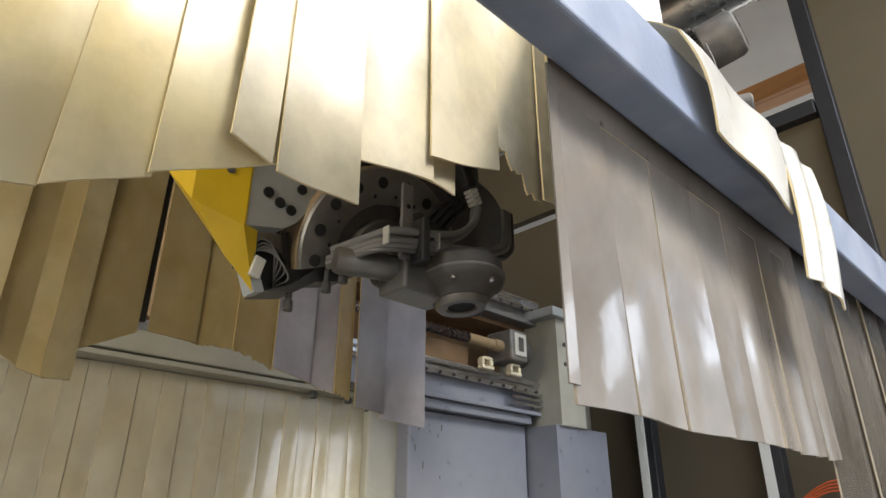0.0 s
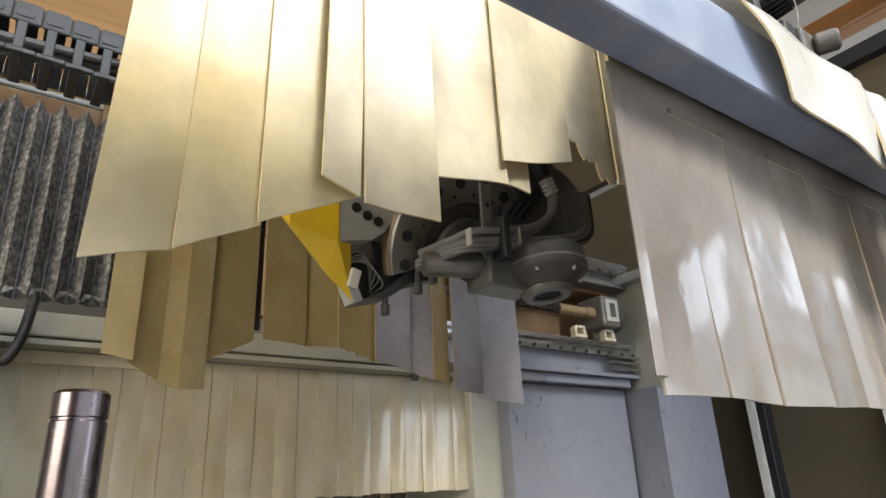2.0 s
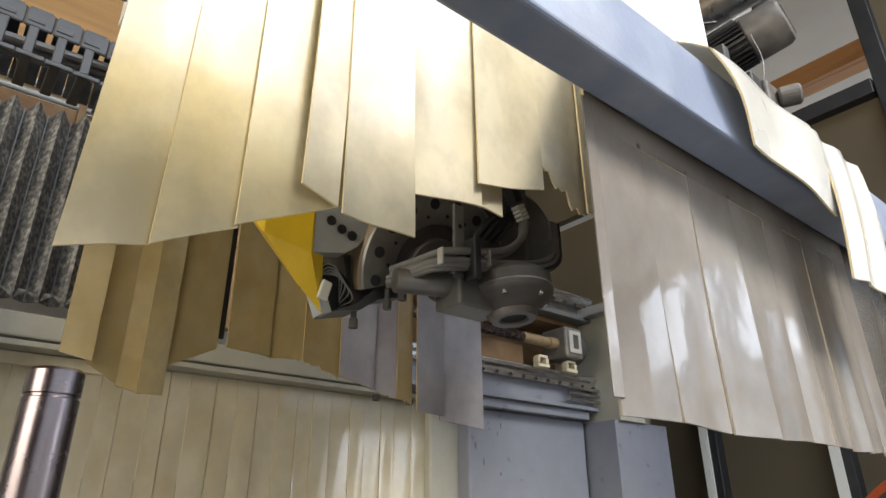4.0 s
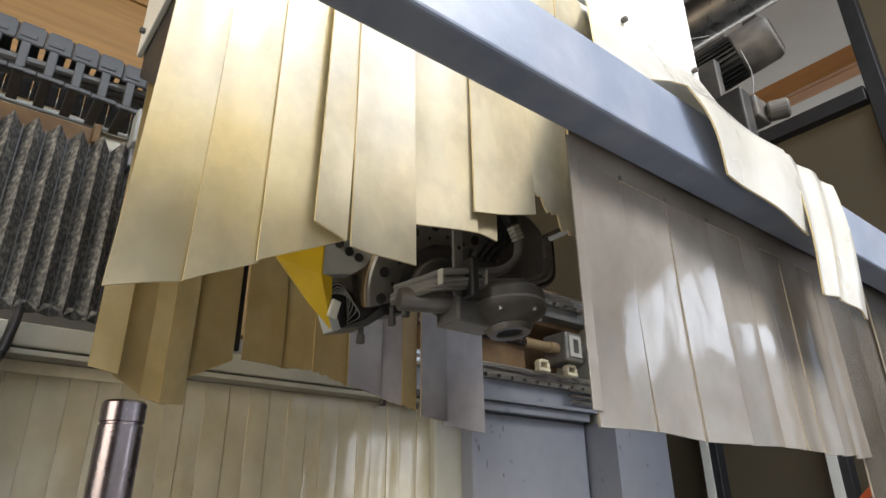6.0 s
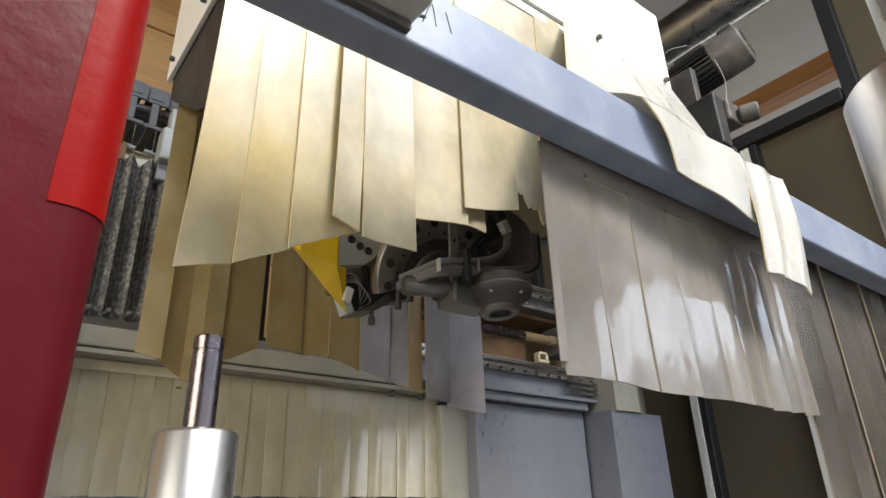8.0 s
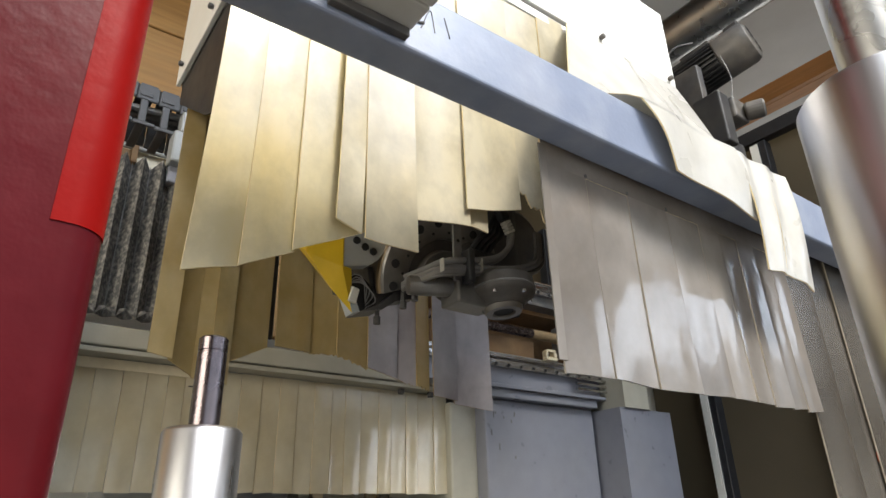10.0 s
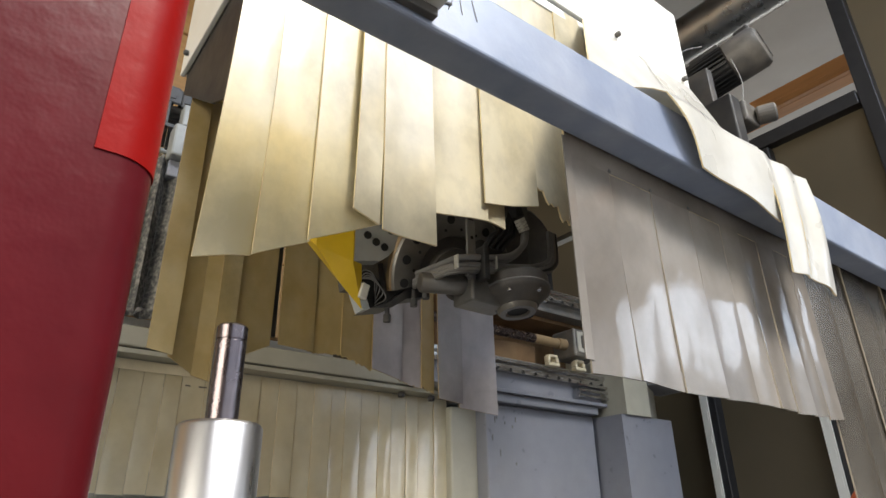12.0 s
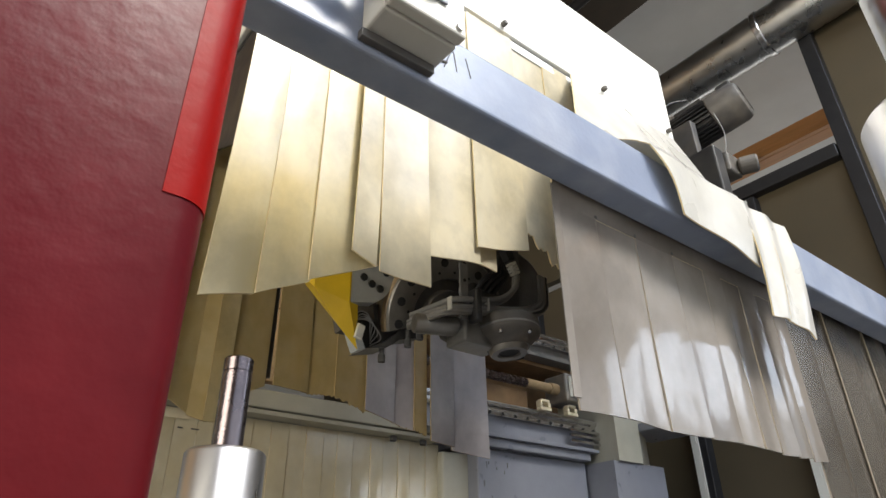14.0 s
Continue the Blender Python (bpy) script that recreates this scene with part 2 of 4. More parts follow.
REAR_EDGE = material("brown_cut_edge", (0.42, 0.29, 0.12), 0.4, vary=0.1, scale=60)
FRONT_EDGE = material("clear_cut_edge", (0.46, 0.40, 0.32), 0.3, vary=0.1, scale=60)
SLEEVE = material("greased_sleeve", (0.30, 0.215, 0.12), 0.4, vary=0.12, scale=40)


ROOF = material("dark_roof_boards", (0.055, 0.042, 0.03), 0.7, vary=0.15, scale=9, stain=(0.09, 0.065, 0.04), stain_scale=3)


# ---- mesh helpers ----
def part(name, bm, mats, parent=None, label="", smooth=False, at=None):
    me = bpy.data.meshes.new(name)
    bm.normal_update()
    bm.to_mesh(me)
    bm.free()
    for m in (mats if isinstance(mats, (list, tuple)) else [mats]):
        me.materials.append(m)
    if smooth:
        me.polygons.foreach_set("use_smooth", [True] * len(me.polygons))
        me.set_sharp_from_angle(angle=radians(38))
    ob = new(name, me)
    if at is not None:
        ob.matrix_basis = at
    if parent is not None:
        ob.parent = parent
    if label:
        ob["label"] = label
    return ob


def thing(name, label, category, at=(0, 0, 0), group="", kind=""):
    ob = new(name)
    ob.location = at
    ob.empty_display_size = 0.05
    return tagged(ob, label, category, group, kind)


def box(bm, x0, x1, y0, y1, z0, z1, bevel=0.0, seg=2, m=None):
    r = bmesh.ops.create_cube(bm, size=1.0)
    vs = r["verts"]
    for v in vs:
        v.co = Vector(((x0 + x1) / 2 + v.co.x * (x1 - x0), (y0 + y1) / 2 + v.co.y * (y1 - y0), (z0 + z1) / 2 + v.co.z * (z1 - z0)))
    if bevel > 0:
        es = {e for v in vs for e in v.link_edges}
        r = bmesh.ops.bevel(bm, geom=list(es), offset=bevel, segments=seg, affect="EDGES", profile=0.5)
        vs = list({v for f in r["faces"] for v in f.verts} | {v for v in vs if v.is_valid})
    if m is not None:
        bmesh.ops.transform(bm, matrix=m, verts=vs)
    return bm


def lathe(bm, profile, m=None, seg=40, cap=True):
    """Rings (radius, height) turned about z, then moved by m."""
    m = m or Matrix()
    rings = []
    for r, z in profile:
        if r < 1e-6:
            rings.append([bm.verts.new(m @ Vector((0, 0, z)))])
        else:
            rings.append([bm.verts.new(m @ Vector((r * math.cos(a), r * math.sin(a), z))) for a in (2 * math.pi * i / seg for i in range(seg))])
    for a, b in zip(rings, rings[1:]):
        for i in range(seg):
            j = (i + 1) % seg
            if len(a) == 1 and len(b) == 1:
                continue
            if len(a) == 1:
                bm.faces.new((a[0], b[i], b[j]))
            elif len(b) == 1:
                bm.faces.new((a[i], a[j], b[0]))
            else:
                bm.faces.new((a[i], a[j], b[j], b[i]))
    if cap:
        if len(rings[0]) > 1:
            bm.faces.new(list(reversed(rings[0])))
        if len(rings[-1]) > 1:
            bm.faces.new(rings[-1])
    return bm


def rod_profile(r, h, c):
    return [(r - c, 0), (r, c), (r, h - c), (r - c, h)]


def axis(base, tip):
    """A pose at base whose z points to tip."""
    return Matrix.Translation(base) @ (Vector(tip) - Vector(base)).to_track_quat("Z", "Y").to_matrix().to_4x4()


def prism(bm, outline, a, b, along="x"):
    """A closed outline in the two other axes, drawn out from a to b."""
    def place(p, q, s):
        return {"x": (s, p, q), "y": (p, s, q), "z": (p, q, s)}[along]
    A = [bm.verts.new(place(p, q, a)) for p, q in outline]
    B = [bm.verts.new(place(p, q, b)) for p, q in outline]
    n = len(outline)
    for i in range(n):
        bm.faces.new((A[i], A[(i + 1) % n], B[(i + 1) % n], B[i]))
    bm.faces.new(list(reversed(A)))
    bm.faces.new(B)
    bmesh.ops.recalc_face_normals(bm, faces=bm.faces[:])
    return bm


def tube(bm, points, r, seg=8, steps=6):
    """A round cable through the points, on a smooth curve."""
    P = [Vector(p) for p in points]
    P = [2 * P[0] - P[1]] + P + [2 * P[-1] - P[-2]]
    line = []
    for i in range(1, len(P) - 2):
        for s in range(steps):
            t = s / steps
            a, b, c, d = P[i - 1], P[i], P[i + 1], P[i + 2]
            line.append(0.5 * (2 * b + (c - a) * t + (2 * a - 5 * b + 4 * c - d) * t * t + (3 * b - a - 3 * c + d) * t ** 3))
    line.append(P[-2])
    rings = []
    up = Vector((0.31, 0.2, 0.93))
    for i, p in enumerate(line):
        d = (line[min(i + 1, len(line) - 1)] - line[max(i - 1, 0)]).normalized()
        s = d.cross(up).normalized()
        u = s.cross(d).normalized()
        rings.append([bm.verts.new(p + r * (math.cos(a) * s + math.sin(a) * u)) for a in (2 * math.pi * k / seg for k in range(seg))])
    for a, b in zip(rings, rings[1:]):
        for i in range(seg):
            bm.faces.new((a[i], a[(i + 1) % seg], b[(i + 1) % seg], b[i]))
    bm.faces.new(list(reversed(rings[0])))
    bm.faces.new(rings[-1])
    return bm


def sheet(bm, shape, nu, nv, thick):
    """A thin sheet of shape(u, v) with real thickness; its cut edges take the second material."""
    T = Vector(thick)
    F = [[bm.verts.new(Vector(shape(i / nu, j / nv))) for j in range(nv + 1)] for i in range(nu + 1)]
    B = [[bm.verts.new(f.co + T) for f in col] for col in F]
    for i in range(nu):
        for j in range(nv):
            bm.faces.new((F[i][j], F[i + 1][j], F[i + 1][j + 1], F[i][j + 1])).smooth = True
            bm.faces.new((B[i][j], B[i][j + 1], B[i + 1][j + 1], B[i + 1][j])).smooth = True
    rim = []
    for i in range(nu):
        rim += [(F[i][0], B[i][0], B[i + 1][0], F[i + 1][0]), (F[i][nv], F[i + 1][nv], B[i + 1][nv], B[i][nv])]
    for j in range(nv):
        rim += [(F[0][j], F[0][j + 1], B[0][j + 1], B[0][j]), (F[nu][j], B[nu][j], B[nu][j + 1], F[nu][j + 1])]
    for q in rim:
        f = bm.faces.new(q)
        f.material_index = 1
        for e in f.edges:
            e.smooth = False
    bmesh.ops.recalc_face_normals(bm, faces=bm.faces[:])
    return bm


def strip(parent, x0, x1, y, ztop, zl, zr, mat, lean=0.0, out=0.0, tilt=0.0, wave=0.0, phase=0.0, torn=0.0, name="strip", label="", nv=16, curl=0.0, edge=None):
    """One hanging strip: left and right bottom heights, lean in x, swing in y, twist, ripple and a torn end."""
    rnd = random.Random(round(x0 * 1000) + round(y * 77))
    jag = [rnd.uniform(-1, 1) for _ in range(17)]

    def shape(u, v):
        zb = zl + (zr - zl) * u
        if torn:
            zb += torn * jag[int(u * 16)]
        z = ztop + (zb - ztop) * v
        x = x0 + (x1 - x0) * u + lean * v * v
        yy = y + out * v * v + tilt * (u - 0.5) * v + wave * math.sin(6.28 * (u * 0.8 + 0.35 * v) + phase) * v + curl * (2 * u - 1) ** 2 * v
        return x, yy, z
    return part(name, sheet(bmesh.new(), shape, 16 if torn else 8, nv, (0, 0.0026, 0)), [mat, PVC_EDGE if edge is None else edge], parent, label)

# ---- the hall ----
def slab(name, x0, x1, y0, y1, z0, z1, mat, label, category="wall", bevel=0.0):
    return tagged(part(name, box(bmesh.new(), x0, x1, y0, y1, z0, z1, bevel), mat), label, category, kind="structure")


slab("floor", -4.0, 7.0, -5.0, 5.0, -0.1, 0.0, CONCRETE, "grey dusty concrete workshop floor", "floor")
# the west opening is added along with the fill lamp on that side
bm = bmesh.new()
for y0, y1, z0, z1 in ((-5, 5, 0, 1.4), (-5, 5, 3.2, 4.6), (-5, -2.5, 1.4, 3.2), (0.9, 5, 1.4, 3.2)):
    box(bm, -4.2, -4.0, y0, y1, z0, z1)
tagged(part("wall_west", bm, CEIL), "white workshop wall with a wide window opening", "wall", kind="structure")
slab("wall_north", -4.0, 7.0, 5.0, 5.2, 0.0, 4.6, CEIL, "plain white painted workshop wall")
bm = bmesh.new()
for y0, y1, z0, z1 in ((-5, 5, 0, 1.4), (-5, 5, 4.25, 4.6), (-5, -4.6, 1.4, 4.25), (-0.8, 5, 1.4, 4.25)):
    box(bm, 7.0, 7.2, y0, y1, z0, z1)
tagged(part("wall_east", bm, CEIL), "white workshop wall with a wide window opening", "wall", kind="structure")

bm = bmesh.new()
for x0, x1, z0, z1 in ((-4, 7, 0, 1.4), (-4, 7, 4.0, 4.6), (-4, -1.8, 1.4, 4.0), (6.5, 7, 1.4, 4.0)):
    box(bm, x0, x1, -5.0, -4.8, z0, z1)
tagged(part("wall_south", bm, CEIL), "white workshop wall with two wide window openings", "wall", kind="structure")

w1 = thing("window_1", "dark steel mullions in the south window", "window", (0, -4.75, 0), kind="structure")
for x in (-1.8, -0.85, 0.1, 1.05, 2.0, 2.95, 3.9, 4.85, 5.8, 6.43):
    part("mullion", box(bmesh.new(), x, x + 0.07, -0.05, 0.0, 1.4, 4.0), FRAME, w1)
part("transom", box(bmesh.new(), -1.8, 6.5, -0.045, -0.005, 2.6, 2.68), FRAME, w1)
w2 = thing("window_2", "dark steel mullions in the east window", "window", (7.0, 0, 0), kind="structure")
for y in (-4.6, -3.65, -2.7, -1.75, -0.87):
    part("mullion", box(bmesh.new(), -0.05, 0.0, y, y + 0.07, 1.4, 4.25), FRAME, w2)
part("transom", box(bmesh.new(), -0.045, -0.005, -4.6, -0.8, 2.6, 2.68), FRAME, w2)

bm = bmesh.new()
for x0, x1, y0, y1 in ((-4, 7, -0.75, 5), (-4, 7, -5, -3.1), (-4, -1.0, -3.1, -0.75), (2.4, 7, -3.1, -0.75)):
    box(bm, x0, x1, y0, y1, 4.4, 4.6)
tagged(part("ceiling", bm, CEIL), "white workshop ceiling with a skylight opening", "ceiling", kind="structure")

# timber boards high behind the machine
bm = bmesh.new()
for i in range(7):
    box(bm, -2.5, 1.45, 2.1 + 0.004 * (i % 2), 2.14, 1.95 + i * 0.30, 1.95 + i * 0.30 + 0.294, 0.004, 1)
tagged(part("wall_boards", bm, WOOD), "knotty pine boards on the wall behind the machine", "wall", kind="structure")
bm = bmesh.new()
for i in range(9):
    box(bm, -2.5, 1.1, 0.95 + i * 0.14, 0.95 + i * 0.14 + 0.136, 3.55, 3.59, 0.004, 1)
tagged(part("ceiling_boards", bm, WOOD), "pine board soffit above the machine", "ceiling", kind="structure")

bm = bmesh.new()
for i in range(34):
    box(bm, -4.0 + i * 0.192, -4.0 + i * 0.192 + 0.188, -0.7, 5.0, 4.30 + 0.004 * (i % 2), 4.34)
tagged(part("roof_lining", bm, ROOF), "dark timber boards lining the roof", "ceiling", kind="structure")

# brown partition with a black steel frame
PX = 2.6
bm = bmesh.new()
box(bm, PX, PX + 0.05, 0.52, 5.0, 0, 2.82)
box(bm, PX, PX + 0.05, -0.4, 0.46, 0, 4.4)
box(bm, PX, PX + 0.05, 1.75, 5.0, 2.88, 4.4)
tagged(part("wall_partition", bm, BROWN), "brown board partition between black steel posts", "wall", kind="structure")


def steel_post(y, z1, pale):
    t = thing("steel_post", "black steel partition post" + (" with a white edge strip" if pale else ""), "post", (PX, y, 0), "partition posts")
    bm = bmesh.new()
    box(bm, -0.05, 0.07, -0.03, 0.03, 0, z1, 0.004)
    part("profile", bm, FRAME, t)
    if pale:
        bm = bmesh.new()
        box(bm, -0.056, -0.02, 0.031, 0.037, 0, z1 - 0.01)
        box(bm, -0.056, -0.0515, 0.002, 0.031, 0, z1 - 0.01)
        for i in range(24):
            box(bm, -0.058, -0.056, 0.010, 0.018, 0.3 + i * 0.1, 0.34 + i * 0.1)
        part("edge_strip", bm, WHITE, t, "white painted edge strip")
    return t


steel_post(1.40, 2.81, True)
steel_post(0.93, 2.81, True)
steel_post(0.49, 4.38, False)
steel_post(2.30, 2.92, False)
t = thing("steel_rail", "black steel top rail of the partition", "rail", (PX, 0, 2.85))
part("bar", box(bmesh.new(), -0.05, 0.07, 0.525, 1.75, -0.032, 0.032, 0.004), FRAME, t)

# orange timber beam and ceiling beyond the partition
t = thing("timber_beam", "orange-brown laminated timber ceiling beam", "beam", (4.05, 0, 3.9))
part("beam", box(bmesh.new(), -0.06, 0.06, -4.7, 4.9, 0.0, 0.16, 0.006), GLULAM, t)
part("lath", box(bmesh.new(), -0.10, -0.062, -4.7, 4.9, 0.0, 0.05, 0.003), GLULAM, t)
for yy in (1.55, 2.0):
    t = thing("roof_beam", "dark weathered timber roof beam over the machine", "beam", (0, yy, 3.72), "roof beams")
    part("beam", box(bmesh.new(), -2.2, 2.5, -0.06, 0.06, 0, 0.22, 0.006), RUST, t)
t = thing("timber_post", "short brown timber hanger on the roof beams", "post", (2.0, 1.5, 3.3))
part("post", box(bmesh.new(), -0.05, 0.05, -0.05, 0.05, 0.05, 1.1, 0.006), GLULAM, t)
part("end_cap", box(bmesh.new(), -0.045, 0.045, -0.045, 0.045, 0.0, 0.05, 0.004), IVORY, t, "pale sawn end of the hanger")

# extraction duct
t = thing("extraction_duct", "round galvanised extraction duct along the ceiling", "duct", (2.5, 0, 3.56))
for i, (a, b) in enumerate(((-0.4, 0.62), (0.62, 2.0), (2.0, 4.9))):
    part("pipe", lathe(bmesh.new(), [(0.112, a), (0.112, b)], pose(0, 0, 0, -90), 40), GALV, t, smooth=True)
    part("collar", lathe(bmesh.new(), rod_profile(0.119, 0.03, 0.004), pose(0, b - 0.015, 0, -90), 40), STEEL, t, "bright steel pipe clamp", smooth=True)
for zz, xx in ((3.95, 1.95), (4.02, 1.75), (4.1, 1.6)):
    t = thing("conduit", "dark steel conduit under the roof", "pipe", (xx, 0, zz), "roof conduits")
    part("pipe", lathe(bmesh.new(), [(0.028, -0.5), (0.028, 5.0)], pose(0, 0, 0, -90), 16), FRAME, t, smooth=True)

# ---- rear gantry ----
t = thing("gantry_beam", "cream-grey painted rear machine beam with a shadow groove", "machine beam", (0, 1.5, 1.674))
bm = bmesh.new()
box(bm, -1.6, 1.22, 0.0, 0.35, 0.0, 0.012, 0.002)
box(bm, -1.6, 1.22, 0.004, 0.35, 0.018, 0.068, 0.004)
part("beam", bm, CREAM, t)
part("lower_lip", box(bmesh.new(), -1.6, 1.16, 0.06, 0.12, -0.02, 0.0, 0.002), GREYPLATE, t, "grey lower lip of the beam")
for x in (1.05, 1.163):
    part("bolt", lathe(bmesh.new(), rod_profile(0.012, 0.016, 0.003), pose(x, 0.03, -0.016), 6), DARK, t, "dark hexagon bolt")
t = thing("machine_column", "cream-grey painted left machine column", "column", (1.25, 1.5, 0))
part("body", box(bmesh.new(), -0.01, 0.10, 0.03, 0.4, 0, 1.650, 0.006), CREAM, t)

t = thing("cover_panel", "pale grey metal cover panel with scratched paint", "panel", (1.345, 1.48, 0))
part("body", box(bmesh.new(), 0.0, 0.53, 0.0, 0.3, 0.4, 1.665, 0.006), PANEL, t)
part("top_lip", box(bmesh.new(), -0.06, 0.53, -0.03, 0.3, 1.666, 1.696, 0.004), PANEL, t)
rr = random.Random(4)
for i in range(8):
    x, z = 0.015 + 0.13 * rr.random() + (0.2 if i > 8 else 0), 1.645 - 0.2 * rr.random()
    part("paint_chip", box(bmesh.new(), x, x + 0.002 + 0.002 * rr.random(), -0.0015, 0.001, z - 0.006 - 0.016 * rr.random(), z, 0.0), MIDGREY, t)

t = thing("end_column", "pale grey machine end column beside the rails", "column", (1.89, 1.36, 0))
bm = bmesh.new()
prism(bm, [(0.0, 0.0), (0.0, 0.45), (0.42, 0.45), (0.42, 0.10), (0.30, 0.0)], 0.4, 1.66, "z")
part("lower_body", bm, PANEL, t)
bm = bmesh.new()
prism(bm, [(0.02, -0.01), (0.02, 0.45), (0.30, 0.45), (0.30, 0.06), (0.16, -0.01)], 1.66, 2.03, "z")
part("upper_body", bm, CREAM, t)
part("hood_lip", box(bmesh.new(), 0.17, 0.40, -0.14, 0.1, 1.78, 1.81, 0.004), PANEL, t)
part("top_plate", box(bmesh.new(), -0.02, 0.30, -0.03, 0.45, 2.03, 2.065, 0.004), GREYPLATE, t)
for z in (1.94, 1.87):
    part("bolt", lathe(bmesh.new(), rod_profile(0.008, 0.006, 0.002), pose(0.06, -0.01, z, 90), 12), DARK, t)

t = thing("rail_housing", "dusty brown recessed rail housing", "machine housing", (1.05, 1.46, 1.71))
part("back", box(bmesh.new(), 0, 0.9, 0.16, 0.2, 0.0, 0.5, 0.0), RUST, t)
part("roof", box(bmesh.new(), 0, 0.9, 0.03, 0.16, 0.29, 0.305, 0.0), RUST, t)
part("divider", box(bmesh.new(), 0.35, 0.62, 0.09, 0.155, 0.11, 0.21, 0.006), RUST, t, "dusty pale timber block")
for z, name in ((0.34, "upper_rail_seat"), (0.02, "lower_rail_seat")):
    bm = bmesh.new()
    box(bm, 0, 0.9, 0.0, 0.16, z - 0.02, z + 0.075, 0.004)
    box(bm, 0, 0.9, -0.025, 0.12, z - 0.034, z - 0.022, 0.002)
    part(name, bm, MIDGREY if z > 0.2 else PANEL, t)


def linear_rail(z, name_label):
    t = thing("linear_rail", name_label, "guide rail", (1.05, 1.445, z), "guide rails")
    outline = [(0.015, -0.02), (-0.008, -0.02), (-0.004, -0.006), (-0.004, 0.004), (-0.012, 0.012), (-0.012, 0.022), (0.015, 0.022)]
    part("rail", prism(bmesh.new(), outline, 0, 0.88, "x"), STEEL, t)
    for i in range(15):
        part("bolt_hole", lathe(bmesh.new(), [(0.0055, 0), (0.0055, 0.003)], pose(0.03 + i * 0.058, -0.0065, -0.012, 90), 12), HOLE, t)
    part("scale_tape", box(bmesh.new(), 0, 0.88, -0.001, 0.012, 0.0225, 0.029, 0.001), ALU, t)
    return t


linear_rail(2.085, "upper polished steel linear guide rail")
linear_rail(1.787, "lower polished steel linear guide rail")
for x in (1.62, 1.76):
    t = thing("rail_stop", "ivory plastic cable clip on the lower rail", "clip", (x, 1.425, 1.81), "rail clips")
    bm = bmesh.new()
    box(bm, -0.028, 0.028, -0.012, 0.012, 0.0, 0.012, 0.003)
    box(bm, -0.028, -0.018, -0.012, 0.012, 0.012, 0.034, 0.003)
    box(bm, 0.010, 0.024, -0.012, 0.012, 0.012, 0.03, 0.003)
    box(bm, -0.02, 0.02, -0.012, 0.012, 0.03, 0.04, 0.003)
    part("clip", bm, IVORY, t)
t = thing("conduit_pair", "thin bright tubes below the lower rail", "tube", (1.75, 1.44, 1.765))
for k in range(3):
    part("tube", lathe(bmesh.new(), [(0.006, 0), (0.006, 0.19)], pose(0, -0.01, -0.02 * k, 0, 90, 0), 10), STEEL, t, smooth=True)

t = thing("ball_screw", "dark ball screw with its bearing block", "ball screw", (1.05, 1.44, 1.905))
bm = bmesh.new()
prof = []
for i in range(84):
    prof += [(0.0145, i * 0.006), (0.0165, i * 0.006 + 0.002), (0.0165, i * 0.006 + 0.004)]
lathe(bm, prof + [(0.0145, 0.506)], pose(0, 0, 0, 0, 90, 0), 16)
part("thread", bm, ROD, t, smooth=True)
part("shaft_end", lathe(bmesh.new(), [(0.017, 0.5), (0.017, 0.62), (0.021, 0.622), (0.021, 0.66), (0.012, 0.665), (0.012, 0.72)], pose(0, 0, 0, 0, 90, 0), 24), SLEEVE, t, "tan greased shaft sleeve", smooth=True)
bm = bmesh.new()
box(bm, 0.66, 0.745, -0.05, 0.06, -0.05, 0.055, 0.008)
part("bearing_block", bm, MIDGREY, t)
part("block_face", box(bmesh.new(), 0.672, 0.732, -0.056, -0.051, -0.035, 0.042, 0.002), BOXGREY, t)
part("block_slot", box(bmesh.new(), 0.690, 0.716, -0.058, -0.0562, -0.02, 0.028, 0.001), DARK, t)
part("coupling", lathe(bmesh.new(), rod_profile(0.052, 0.05, 0.01), pose(0.75, 0.02, 0.0, 0, 90, 0), 28), DARK, t, smooth=True)

# ---- lower rear strip curtain ----
t = thing("strip_curtain", "dusty yellowed strip curtain under the rear beam", "strip curtain", (0, 0, 0), "strip curtains")
rr = random.Random(8)
x, i = -0.55, 0
while x < 1.22:
    w = rr.uniform(0.040, 0.062)
    xe = min(x + w, 1.245)
    strip(t, x, xe - 0.0013, 1.556 + 0.0015 * (i % 2), 1.672, 1.368 + rr.uniform(-0.003, 0.003), 1.368 + rr.uniform(-0.003, 0.003), PVC_LOWER,
          tilt=rr.uniform(-0.002, 0.002), wave=0.001, phase=rr.random() * 6, nv=6)
    x, i = xe, i + 1
    if x >= 1.24:
        break
part("dust_rim", box(bmesh.new(), -0.5, 0.44, 1.5515, 1.554, 1.646, 1.672, 0.001), IVORY, t, "crust of pale sawdust")
for x0, x1 in ((0.415, 0.427), (0.448, 0.468)):
    part("nick", box(bmesh.new(), x0, x1, 1.5485, 1.5505, 1.622, 1.625, 0.0), DARK, t)

# what shows beneath that curtain
t = thing("machine_cabinet", "grey sheet-metal cabinet behind the machine", "cabinet", (0.37, 2.2, 0))
part("body", box(bmesh.new(), 0.0, 0.62, 0.0, 0.3, 0.0, 1.47, 0.006), GREYPLATE, t)
part("door", box(bmesh.new(), 0.32, 0.61, -0.012, 0.0, 0.1, 1.46, 0.004), PANEL, t)
for xx in (0.94, 1.60):
    t = thing("red_upright", "red painted rack upright behind the machine", "upright", (xx, 2.35, 0), "rack uprights")
    part("profile", box(bmesh.new(), -0.03, 0.03, -0.03, 0.03, 0, 1.5, 0.004), RED, t)
t = thing("board_stack", "stack of pale sawn boards in the rack", "boards", (1.05, 2.25, 1.0))
